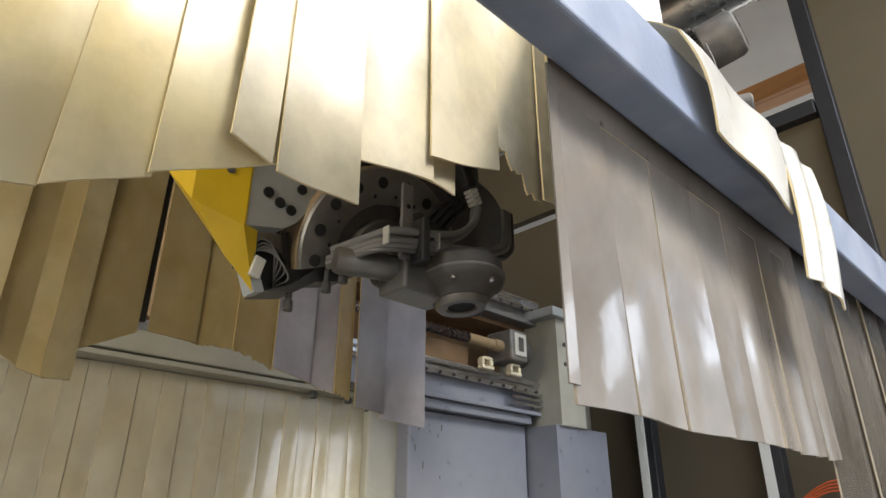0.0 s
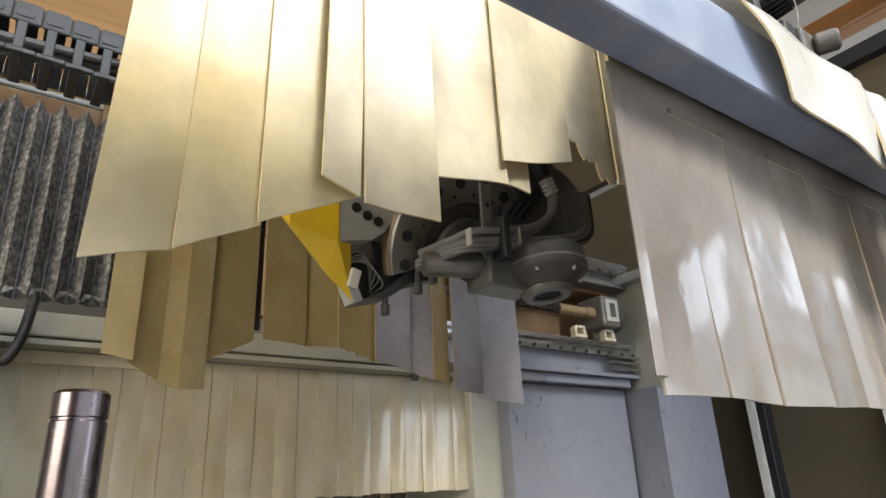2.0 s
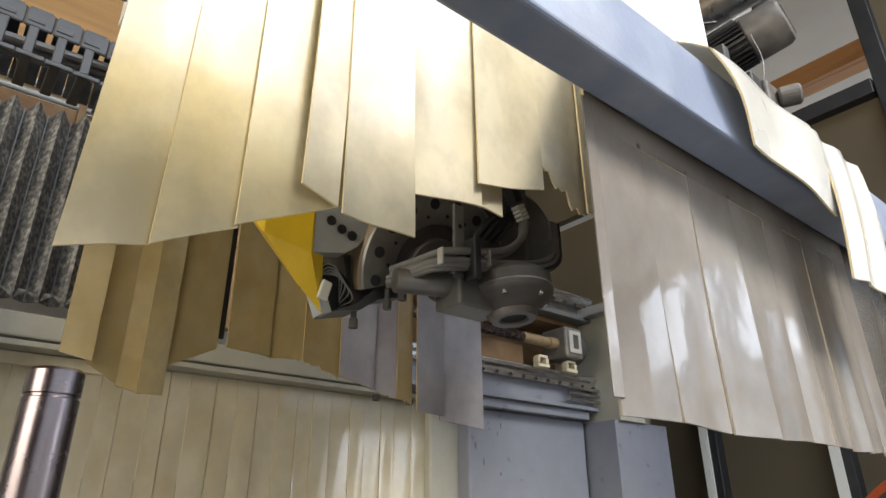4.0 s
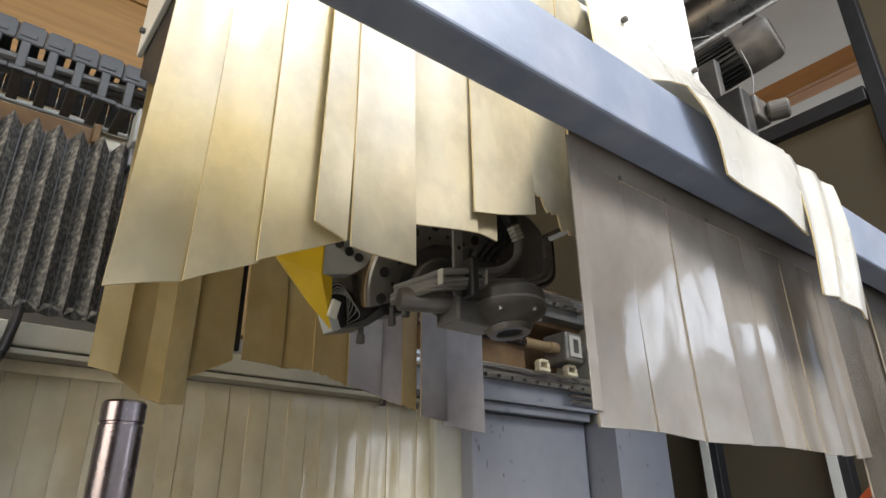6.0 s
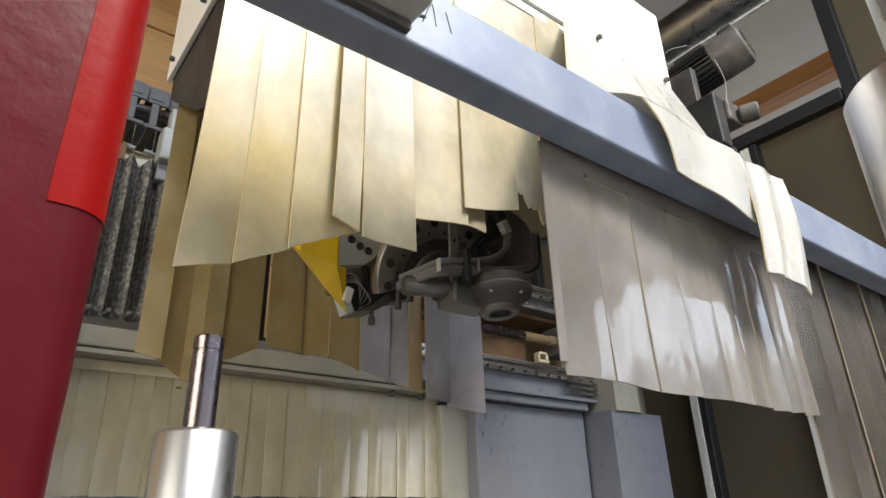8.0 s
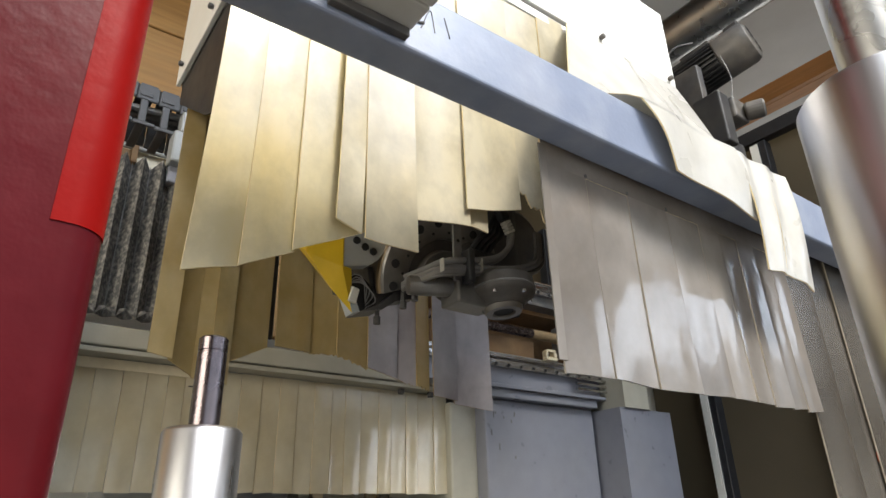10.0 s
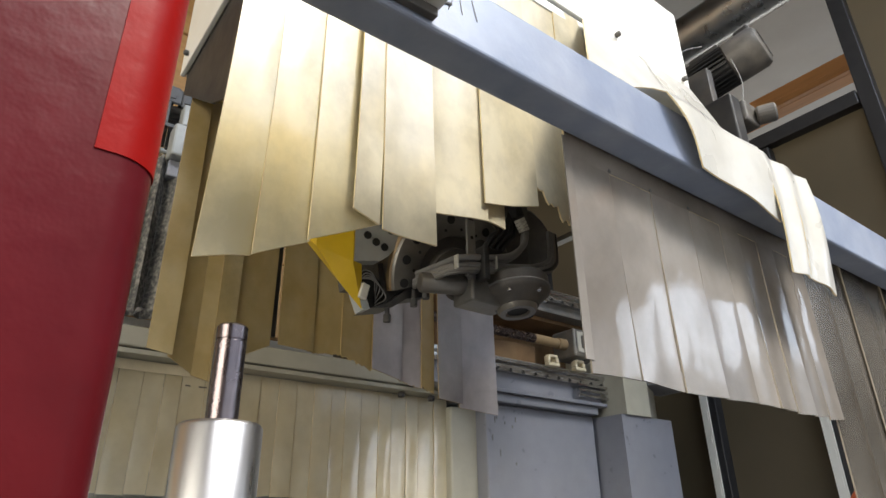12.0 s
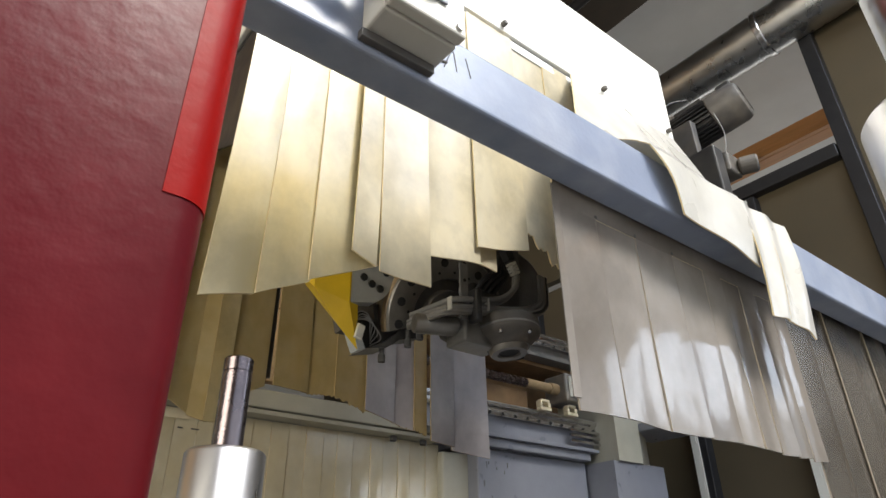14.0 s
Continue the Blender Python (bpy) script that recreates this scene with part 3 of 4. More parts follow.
for i in range(9):
    part("board", box(bmesh.new(), 0.06 * i, 0.06 * i + 0.045, 0, 0.3, 0, 0.36 + 0.1 * rr.random(), 0.003), IVORY if i % 2 else CREAM, t)

# ---- bellows, cable chain, hose on the far side ----
t = thing("bellows_cover", "dusty black folded bellows way cover", "bellows", (-0.55, 1.5, 1.77))
pitch, n = 0.046, 21
bm = bmesh.new()


def bellow(u, v):
    k = u * n * 2
    tri = abs((k % 2) - 1)
    sag = 0.010 * math.sin(9 * u + 2) * (1 - v)
    return u * n * pitch, -0.002 + 0.042 * tri + sag, 0.43 * (1 - v) + 0.018 * (1 - tri) * (1 - v) - 0.006 * (1 - tri) * v


sheet(bm, bellow, n * 2, 10, (0, 0.005, 0))
for f in bm.faces:
    f.smooth = False
part("fold_sheet", bm, [BELLOW, BELLOW], t)
bm = bmesh.new()
for i in range(n + 1):
    tube(bm, [(i * pitch, 0.036, 0.436), (i * pitch, 0.037, 0.2), (i * pitch, 0.037, 0.0)], 0.0014, 5, 2)
part("seam_cord", bm, CABLE_GREY, t, "pale worn fold edges")
bm = bmesh.new()
rr = random.Random(3)
for i in range(n):
    for s in (-1, 1):
        p = Vector((i * pitch + pitch / 2, -0.004, 0.0))
        prism(bm, [(p.x, -0.006), (p.x + s * 0.024, 0.006 + 0.008 * rr.random()), (p.x + s * 0.006, 0.014)], -0.008, -0.004, "y")
part("frayed_hem", bm, BELLOW, t)

t = thing("cable_chain", "dark grey plastic cable chain with open links", "cable chain", (-1.0, 1.5, 2.28))
for i in range(26):
    x = i * 0.058
    z = 0.05 - 0.0004 * (i - 16) ** 2
    bm = bmesh.new()
    box(bm, x, x + 0.0575, 0.0, 0.010, z + 0.068, z + 0.118, 0.003, 1)
    box(bm, x + 0.012, x + 0.032, 0.001, 0.011, z - 0.002, z + 0.07, 0.002, 1)
    box(bm, x + 0.006, x + 0.040, -0.003, 0.0, z + 0.080, z + 0.092, 0.001, 1)
    box(bm, x, x + 0.0575, 0.001, 0.009, z - 0.012, z + 0.0, 0.002, 1)
    box(bm, x + 0.004, x + 0.05, 0.0, 0.14, z + 0.112, z + 0.122, 0.002, 1)
    box(bm, x + 0.010, x + 0.034, 0.0, 0.14, z - 0.012, z - 0.004, 0.002, 1)
    box(bm, x, x + 0.056, 0.13, 0.14, z, z + 0.118, 0.002, 1)
    part("link", bm, CHAIN, t)
for k in range(3):
    bm = bmesh.new()
    tube(bm, [(0, 0.03 + 0.03 * k, 0.07 + 0.01 * k + 0.03), (0.4, 0.03 + 0.03 * k, 0.06), (0.9, 0.03 + 0.03 * k, 0.08), (1.45, 0.03 + 0.03 * k, 0.12)], 0.010, 8, 6)
    part("cable", bm, CABLE_GREY, t, "grey cable inside the chain", smooth=True)

t = thing("pipe_rack", "thin steel pipes with brown brackets on a pale wall strip", "pipe", (-0.5, 1.9, 2.5))
part("wall_strip", box(bmesh.new(), 0, 1.25, 0.02, 0.205, -0.16, 0.03, 0.004), IVORY, t)
for zz in (0.0, -0.035):
    part("pipe", lathe(bmesh.new(), [(0.009, 0), (0.009, 1.2)], pose(0, 0, zz, 0, 90, 0), 12), GREYPLATE, t, smooth=True)
for xx in (0.42, 0.72):
    part("bracket", box(bmesh.new(), xx, xx + 0.02, -0.02, 0.03, -0.1, 0.03, 0.003), RUST, t)
part("board", box(bmesh.new(), 0.40, 0.74, 0.0, 0.019, -0.2, -0.045, 0.004), RUST, t, "rust-brown board behind the pipes")
bm = bmesh.new()
tube(bm, [(0.86, 0.0, -0.17), (0.86, 0.0, -0.1), (0.9, 0.0, -0.075), (1.2, 0.0, -0.09)], 0.008, 8)
tube(bm, [(0.9, -0.01, -0.18), (0.9, -0.01, -0.13), (0.93, -0.01, -0.115), (1.2, -0.01, -0.13)], 0.008, 8)
part("bent_pipe", bm, FRAME, t, "dark bent pipes", smooth=True)

t = thing("limit_switch", "grey switch housing on the carriage", "switch", (0.30, 1.47, 2.21))
bm = bmesh.new()
box(bm, -0.035, 0.035, 0, 0.06, 0.0, 0.10, 0.006)
box(bm, -0.02, 0.05, 0.005, 0.05, 0.101, 0.17, 0.005)
part("body", bm, GREYPLATE, t)
part("bracket", box(bmesh.new(), 0.036, 0.11, 0.01, 0.05, 0.09, 0.14, 0.004), BOXGREY, t)
part("foot", box(bmesh.new(), -0.03, 0.05, 0.03, 0.12, -0.05, 0.0, 0.004), PANEL, t)

t = thing("black_hose", "bent black rubber hose below the bellows", "hose", (0.125, 1.47, 1.765))
part("hose", tube(bmesh.new(), [(0.005, 0.02, 0.0), (0.0, 0.0, -0.05), (-0.008, -0.012, -0.10), (-0.025, -0.015, -0.135), (-0.045, -0.012, -0.125), (-0.05, 0.0, -0.10)], 0.010, 12), BLACK, t, smooth=True)
t = thing("terminal_box", "blue-grey plastic terminal box beside the curtain", "box", (-0.01, 1.44, 1.28))
part("body", box(bmesh.new(), -0.20, 0.075, 0, 0.12, 0.0, 0.44, 0.008), NAVY, t)
part("lid", box(bmesh.new(), -0.19, 0.085, -0.012, 0.0, 0.40, 0.455, 0.005), NAVY, t)

# ---- hood over the head ----
HX = 0.09
HY = 0.50
hood = thing("machine_hood", "white painted sheet-metal hood over the machining head", "machine hood", (HX, 0, 0))
part("front_panel", box(bmesh.new(), 0.10, 1.066, HY - 0.006, HY + 0.004, 2.212, 2.438, 0.002), WHITE, hood)
part("seam_flange", box(bmesh.new(), 0.10, 1.064, HY, HY + 0.012, 2.186, 2.208, 0.002), WHITE, hood)
part("side_panel", box(bmesh.new(), 0.095, 0.105, HY + 0.006, 1.10, 2.18, 2.438, 0.002), WHITE, hood)
part("side_panel", box(bmesh.new(), 1.055, 1.065, HY + 0.006, 1.10, 2.19, 2.438, 0.002), WHITE, hood)
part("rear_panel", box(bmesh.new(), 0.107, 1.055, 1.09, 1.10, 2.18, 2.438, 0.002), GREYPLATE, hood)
part("roof", box(bmesh.new(), 0.10, 1.06, HY + 0.006, 1.10, 2.439, 2.449, 0.002), WHITE, hood)
# black sheet inside the left side, lower edge rising to the rear
bm = bmesh.new()
prism(bm, [(HY + 0.02, 2.18), (1.09, 2.18), (1.09, 2.13), (0.85, 1.96), (HY + 0.02, 1.80)], 0.107, 0.112, "x")
part("side_sheet", bm, BLACK, hood, "black side sheet with a slanted lower edge")
for x in (0.18, 0.50, 0.80, 1.04):
    part("screw", lathe(bmesh.new(), rod_profile(0.006, 0.012, 0.002), pose(x, HY - 0.006, 2.225, 90), 10), DARK, hood, "dark screw head")
for y in (0.62, 0.85, 1.05):
    part("screw", lathe(bmesh.new(), rod_profile(0.006, 0.01, 0.002), pose(0.094, y, 2.205, 0, -90), 10), DARK, hood, "dark screw head")

skirt = thing("strip_curtain", "yellowed strip curtain hanging from the hood front, one strip torn", "strip curtain", (HX, 0, 0), "strip curtains")
Z0 = 2.205
strip(skirt, 0.046, 0.104, HY + 0.003, Z0, 1.530, 1.546, PVC_HOOD, lean=-0.016, wave=0.002)
strip(skirt, 0.098, 0.162, HY + 0.001, Z0, 1.546, 1.578, PVC_HOOD, lean=-0.010, wave=0.0015, phase=1)
strip(skirt, 0.152, 0.246, HY - 0.002, Z0, 1.578, 1.624, PVC_HOOD, lean=-0.004, tilt=-0.002, wave=0.0015, phase=2)
strip(skirt, 0.205, 0.244, HY - 0.008, Z0, 1.626, 1.617, PVC_PALE, lean=-0.010, tilt=0.006, out=-0.006, phase=2)
strip(skirt, 0.238, 0.313, HY - 0.010, Z0, 1.612, 1.606, PVC_PALE, tilt=-0.006, out=-0.006, wave=0.002, phase=4)
strip(skirt, 0.305, 0.416, HY, Z0, 1.664, 1.682, PVC_PALE, lean=0.006, tilt=0.004, wave=0.002, phase=5)
strip(skirt, 0.405, 0.468, HY + 0.014, Z0, 1.690, 1.688, PVC_PALE, wave=0.002)
strip(skirt, 0.410, 0.524, HY - 0.003, Z0, 1.704, 1.736, PVC_PALE, tilt=0.004, wave=0.003, phase=3)
strip(skirt, 0.520, 0.618, HY + 0.003, Z0, 1.766, 1.728, PVC_PALE, tilt=0.006, wave=0.003, phase=1, torn=0.010, label="strip with a torn ragged end")
strip(skirt, 0.612, 0.694, HY, Z0, 1.731, 1.734, PVC_PALE, tilt=0.004, wave=0.003, phase=0.5)
strip(skirt, 0.674, 0.76, HY + 0.008, Z0, 1.72, 1.71, PVC_PALE, tilt=0, wave=0.003)


def draped(x0, x1, m0, m1, b0, b1, z0, z1, name="draped_strip"):
    """A strip that has been thrown over the front beam: down from the hood, forward to the beam's top edge, down its face."""
    def shape(u, v):
        xt, xm, xb, zb = x0 + (x1 - x0) * u, m0 + (m1 - m0) * u, b0 + (b1 - b0) * u, z0 + (z1 - z0) * u
        if v < 0.5:
            s = v / 0.5
            y = HY - 0.008 + (0.358 - HY + 0.008) * s
            z = Z0 + (1.862 - Z0) * s + 0.006 * math.sin(3.14 * s)
            x = xt + (xm - xt) * s
        elif v < 0.62:
            s = (v - 0.5) / 0.12
            y = 0.358 - 0.070 * s
            z = 1.862 - 0.014 * s * s
            x = xm + 0.55 * (xb - xm) * s
        else:
            s = (v - 0.62) / 0.38
            y = 0.288 - 0.004 * s - 0.006 * math.sin(3.14 * s) - 0.003 * math.sin(7 * u + 4 * s)
            z = 1.848 + (zb - 1.848) * s
            x = xm + (xb - xm) * (0.55 + 0.45 * s)
        return x, y, z
    return part(name, sheet(bmesh.new(), shape, 10, 30, (0, -0.0026, 0)), [PVC_FLAP, PVC_EDGE], skirt)


strip(skirt, 0.752, 0.85, HY + 0.012, Z0, 1.70, 1.70, PVC_PALE)
strip(skirt, 0.845, 0.95, HY + 0.008, Z0, 1.70, 1.70, PVC_PALE)
draped(0.690, 0.880, 0.505, 0.790, 0.634, 0.841, 1.740, 1.715)
draped(0.870, 0.968, 0.792, 0.900, 0.838, 0.900, 1.630, 1.632)
draped(0.960, 1.055, 0.890, 0.988, 0.897, 0.979, 1.634, 1.620)

# rear skirt of the hood
rear = thing("strip_curtain", "brown aged strip curtain behind the machining head", "strip curtain", (HX, 0, 0), "strip curtains")
ZR = 2.178
strip(rear, 0.120, 0.162, 1.062, ZR, 1.580, 1.570, PVC_REAR, tilt=-0.012, label="strip with a pale front edge", edge=REAR_EDGE)
strip(rear, 0.156, 0.208, 1.068, ZR, 1.570, 1.542, PVC_REAR, tilt=0.006, edge=REAR_EDGE)
strip(rear, 0.202, 0.236, 1.064, ZR, 1.542, 1.531, PVC_REAR, tilt=-0.012, edge=REAR_EDGE)
strip(rear, 0.228, 0.268, 1.058, ZR, 1.531, 1.534, PVC_HOOD, tilt=0.010, edge=REAR_EDGE)
strip(rear, 0.256, 0.345, 1.070, ZR, 1.572, 1.620, PVC_REAR, tilt=0.010, edge=REAR_EDGE)
strip(rear, 0.353, 0.432, 1.066, ZR, 1.622, 1.620, PVC_REAR, lean=0.004, tilt=0.006, edge=REAR_EDGE)
strip(rear, 0.426, 0.502, 1.070, ZR, 1.620, 1.620, PVC_REAR, tilt=-0.008, torn=0.003, edge=REAR_EDGE)
strip(rear, 0.496, 0.578, 1.066, ZR, 1.620, 1.600, PVC_REAR, tilt=0.006, torn=0.004, edge=REAR_EDGE)
strip(rear, 0.570, 0.652, 1.062, ZR, 1.602, 1.586, PVC_VIOLET, tilt=0.008, edge=REAR_EDGE)
strip(rear, 0.646, 0.706, 1.066, ZR, 1.586, 1.573, PVC_VIOLET, tilt=-0.008, torn=0.003, edge=REAR_EDGE)
strip(rear, 0.700, 0.736, 1.058, ZR, 1.576, 1.566, PVC_REAR, tilt=0.0, torn=0.005, edge=REAR_EDGE)
strip(rear, 0.738, 0.814, 1.048, ZR, 1.553, 1.549, PVC_VIOLET, tilt=0.008, edge=REAR_EDGE)
strip(rear, 0.806, 0.918, 1.052, ZR, 1.541, 1.532, PVC_VIOLET, tilt=-0.008, edge=REAR_EDGE)
part("dark_batten", box(bmesh.new(), 0.341, 0.357, 1.080, 1.088, 1.640, ZR, 0.002), BLACK, rear, "black batten in the gap")

# ---- front beam and its curtain ----
beam = thing("front_beam", "blue-grey painted square steel beam with worn paint", "beam", (0, 0, 0))
part("tube", box(bmesh.new(), -1.6, 2.5, 0.298, 0.347, 1.745, 1.836, 0.005, 3), BLUE, beam)
bm = bmesh.new()
tube(bm, [(0.285, 0.2975, 1.782), (0.298, 0.2975, 1.814), (0.304, 0.2975, 1.785)], 0.0006, 5)
tube(bm, [(0.280, 0.2975, 1.788), (0.289, 0.2975, 1.791)], 0.0018, 5)
tube(bm, [(0.318, 0.2975, 1.814), (0.325, 0.2975, 1.787)], 0.0006, 5)
part("pencil_mark", bm, DARK, beam, "faint pencil strokes")

front = thing("strip_curtain", "hazy glossy strip curtain hanging behind the blue beam", "strip curtain", (0, 0, 0), "strip curtains")
part("header", sheet(bmesh.new(), lambda u, v: (0.515 + 0.62 * u, 0.352, 1.80 - 0.082 * v), 12, 4, (0, 0.003, 0)), [PVC_FRONT, PVC_EDGE], front)
part("edge_strip", box(bmesh.new(), 0.508, 0.522, 0.349, 0.351, 1.45, 1.744, 0.0005), PVC_FRONT, front, "overlapping narrow edge strip")
xs = [0.515, 0.600, 0.690, 0.784, 0.868, 0.925, 0.98, 1.035, 1.085, 1.135]
rr = random.Random(12)
for i, (a, b) in enumerate(zip(xs, xs[1:])):
    strip(front, a + 0.0006, b - 0.0006, 0.352 + 0.0005 * (i % 2), 1.7185, 1.436 + rr.uniform(-0.003, 0.003), 1.436 + rr.uniform(-0.003, 0.003), PVC_FRONT,
          tilt=(-0.002, 0.003, -0.002, 0.002)[i % 4], lean=0.002, wave=0.0012, phase=i * 1.7, out=-0.004, edge=FRONT_EDGE)
for i in range(6):
    strip(front, 1.13 + i * 0.10, 1.235 + i * 0.10, 0.356 + 0.006 * (i % 2), 1.80, 1.05, 1.05, PVC_LONG, tilt=0.001 * (-1) ** i, wave=0.001, phase=i, nv=10, edge=FRONT_EDGE)

for x in (0.600, 0.690, 0.784):
    part("slit_hole", lathe(bmesh.new(), [(0.0030, 0), (0.0030, 0.0006), (0.0, 0.0006)], pose(x, 0.3515, 1.722, 90), 12), DARK, front, "dark punched hole at the slit")

# junction box on the beam
jb = thing("junction_box", "light grey plastic junction box screwed to the beam", "junction box", (0.176, 0.298, 1.752))
part("body", box(bmesh.new(), 0.0, 0.092, -0.044, 0.0, 0.012, 0.108, 0.003), BOXGREY, jb)
# dark strip along the lower rear edge of the box
part("dark_strip", box(bmesh.new(), -0.004, 0.088, -0.010, -0.0005, 0.0, 0.0115, 0.001), DARK, jb)
part("lid", box(bmesh.new(), 0.0, 0.092, -0.060, -0.045, 0.012, 0.108, 0.003), BOXGREY, jb)
for x, z in ((0.010, 0.022), (0.082, 0.022), (0.010, 0.098), (0.082, 0.098)):
    part("screw", lathe(bmesh.new(), rod_profile(0.0045, 0.003, 0.001), pose(x, -0.060, z, 90), 14), STEEL, jb, "small steel screw")
    part("screw_slot", box(bmesh.new(), x - 0.003, x + 0.003, -0.0636, -0.0631, z - 0.0006, z + 0.0006), DARK, jb)
part("button", lathe(bmesh.new(), [(0.014, 0), (0.015, 0.004), (0.013, 0.014), (0.009, 0.018), (0.0, 0.019)], pose(0.046, -0.060, 0.062, 90), 20), IVORY, jb, "ivory round push button", smooth=True)
part("button_plate", box(bmesh.new(), 0.026, 0.066, -0.0635, -0.0605, 0.042, 0.084, 0.002), PANEL, jb)
part("cable_gland", lathe(bmesh.new(), [(0.012, 0), (0.012, 0.008), (0.010, 0.009), (0.010, 0.014), (0.0125, 0.015), (0.0125, 0.028), (0.010, 0.036), (0.007, 0.044)], pose(0, -0.026, 0.055, 0, -90), 8), BLACK, jb)
part("gland_ring", lathe(bmesh.new(), rod_profile(0.0135, 0.006, 0.001), pose(-0.001, -0.026, 0.055, 0, -90), 24), STEEL, jb, smooth=True)
part("cable", tube(bmesh.new(), [(-0.04, -0.026, 0.055), (-0.07, -0.028, 0.060), (-0.12, -0.03, 0.08), (-0.2, -0.02, 0.12)], 0.006, 10), BLACK, jb, smooth=True)

# ---- five-axis head ----
head = thing("machining_head", "five-axis machining head with a yellow cover and dark spindle", "machining head", (0.075, 0, -0.010))
# quill that carries the head, up inside the hood
part("quill", box(bmesh.new(), 0.42, 0.62, 0.78, 0.98, 1.90, 2.446, 0.006), GREYPLATE, head)
bm = bmesh.new()
prism(bm, [(0.415, 1.70), (0.52, 1.71), (0.62, 1.74), (0.64, 2.10), (0.40, 2.10), (0.40, 1.76)], 0.772, 0.90, "y")
part("yoke", bm, DARK, head)
part("front_plate", prism(bmesh.new(), [(0.333, 1.675), (0.380, 1.686), (0.398, 1.700), (0.436, 1.755), (0.436, 2.10), (0.333, 2.10)], 0.702, 0.722, "y"), GREYPLATE, head)
bm = bmesh.new()
for p in ((0.269, 0.702, 1.684), (0.331, 0.70, 1.673), (0.269, 0.702, 2.10), (0.331, 0.70, 2.10), (0.361, 0.72, 1.606), (0.340, 0.78, 1.68),
          (0.320, 0.712, 1.635), (0.276, 0.84, 1.79), (0.276, 0.84, 2.10), (0.331, 0.84, 2.10)):
    bm.verts.new(p)
bmesh.ops.convex_hull(bm, input=bm.verts[:])
part("yellow_cover", bm, YELLOW, head, "yellow painted cover")
part("cover_edge", prism(bmesh.new(), [(0.332, 1.675), (0.362, 1.605), (0.374, 1.609), (0.345, 1.678)], 0.7165, 0.742, "y"), GREYPLATE, head)
for x, z in ((0.400, 1.745), (0.356, 1.725), (0.372, 1.717), (0.388, 1.712), (0.37, 1.80)):
    part("bolt", lathe(bmesh.new(), [(0.0065, 0), (0.0065, 0.003), (0.0, 0.003)], pose(x, 0.702, z, 90), 14), HOLE, head)
part("bolt", lathe(bmesh.new(), rod_profile(0.005, 0.004, 0.001), pose(0.306, 0.701, 1.735, 90), 12), DARK, head)
# open pocket with wires, below the plate
part("pocket", prism(bmesh.new(), [(0.346, 1.676), (0.384, 1.686), (0.412, 1.665), (0.418, 1.627), (0.372, 1.612)], 0.742, 0.754, "y"), HOLE, head, "dark open pocket")
part("pocket_floor", prism(bmesh.new(), [(0.372, 1.610), (0.419, 1.622), (0.452, 1.646), (0.440, 1.654), (0.414, 1.630)], 0.722, 0.765, "y"), DARK, head)
part("lower_casting", prism(bmesh.new(), [(0.414, 1.632), (0.452, 1.648), (0.50, 1.662), (0.50, 1.74), (0.400, 1.70)], 0.742, 0.775, "y"), DARK, head)
for k in range(5):
    bm = bmesh.new()
    tube(bm, [(0.356, 0.735, 1.645 + 0.004 * k), (0.362 + 0.005 * k, 0.722, 1.672 - 0.003 * k), (0.382 + 0.006 * k, 0.722, 1.668 - 0.008 * k), (0.395, 0.738, 1.640 - 0.004 * k)], 0.0011, 6)
    part("wire", bm, CABLE_GREY, head, smooth=True)
part("connector", box(bmesh.new(), 0.352, 0.366, 0.708, 0.715, 1.620, 1.646, 0.002, 2, pose(0.359, 0.711, 1.633, 0, 14) @ pose(-0.359, -0.711, -1.633)), BOXGREY, head, "pale plug on the wires")
# rotary flange: part of a drilled ring round a dark hub
FN = Vector((-0.06, -0.93, -0.36)).normalized()
FU = (Vector((0, 0, 1)) - FN * FN.z).normalized()
FR = FN.cross(FU) * -1
FC = Vector((0.530, 0.695, 1.689))


def on_flange(r, a, d):
    return FC + (FR * math.cos(a) + FU * math.sin(a)) * r + FN * d


def ring_sector(bm, profile, a0, a1, n):
    loops = []
    for i in range(n + 1):
        a = a0 + (a1 - a0) * i / n
        loops.append([bm.verts.new(on_flange(r, a, d)) for r, d in profile])
    m = len(profile)
    for p, q in zip(loops, loops[1:]):
        for k in range(m):
            bm.faces.new((p[k], p[(k + 1) % m], q[(k + 1) % m], q[k]))
    bm.faces.new(loops[0])
    bm.faces.new(loops[-1][::-1])
    bmesh.ops.recalc_face_normals(bm, faces=bm.faces[:])
    return bm


FLANGE = material("oily_grey_flange", (0.20, 0.195, 0.185), 0.36, 0.5, vary=0.15, scale=40, stain=(0.24, 0.19, 0.13), stain_scale=12, stain_amount=0.5, bump=0.2)
A0, A1 = radians(20), radians(201)
part("flange", ring_sector(bmesh.new(), [(0.0725, -0.05), (0.0725, -0.001), (0.074, 0.0), (0.119, 0.0), (0.122, -0.003), (0.122, -0.05)], A0, A1, 60), FLANGE, head, "grey drilled rotary flange", smooth=True)
part("flange_rim", ring_sector(bmesh.new(), [(0.1222, -0.020), (0.1222, -0.005), (0.1245, -0.007), (0.1245, -0.018)], A0, A1, 60), SLEEVE, head, "dusty line round the flange", smooth=True)
part("flange_body", ring_sector(bmesh.new(), [(0.075, -0.10), (0.075, -0.051), (0.119, -0.051), (0.119, -0.10)], A0, A1, 48), DARK, head, smooth=True)
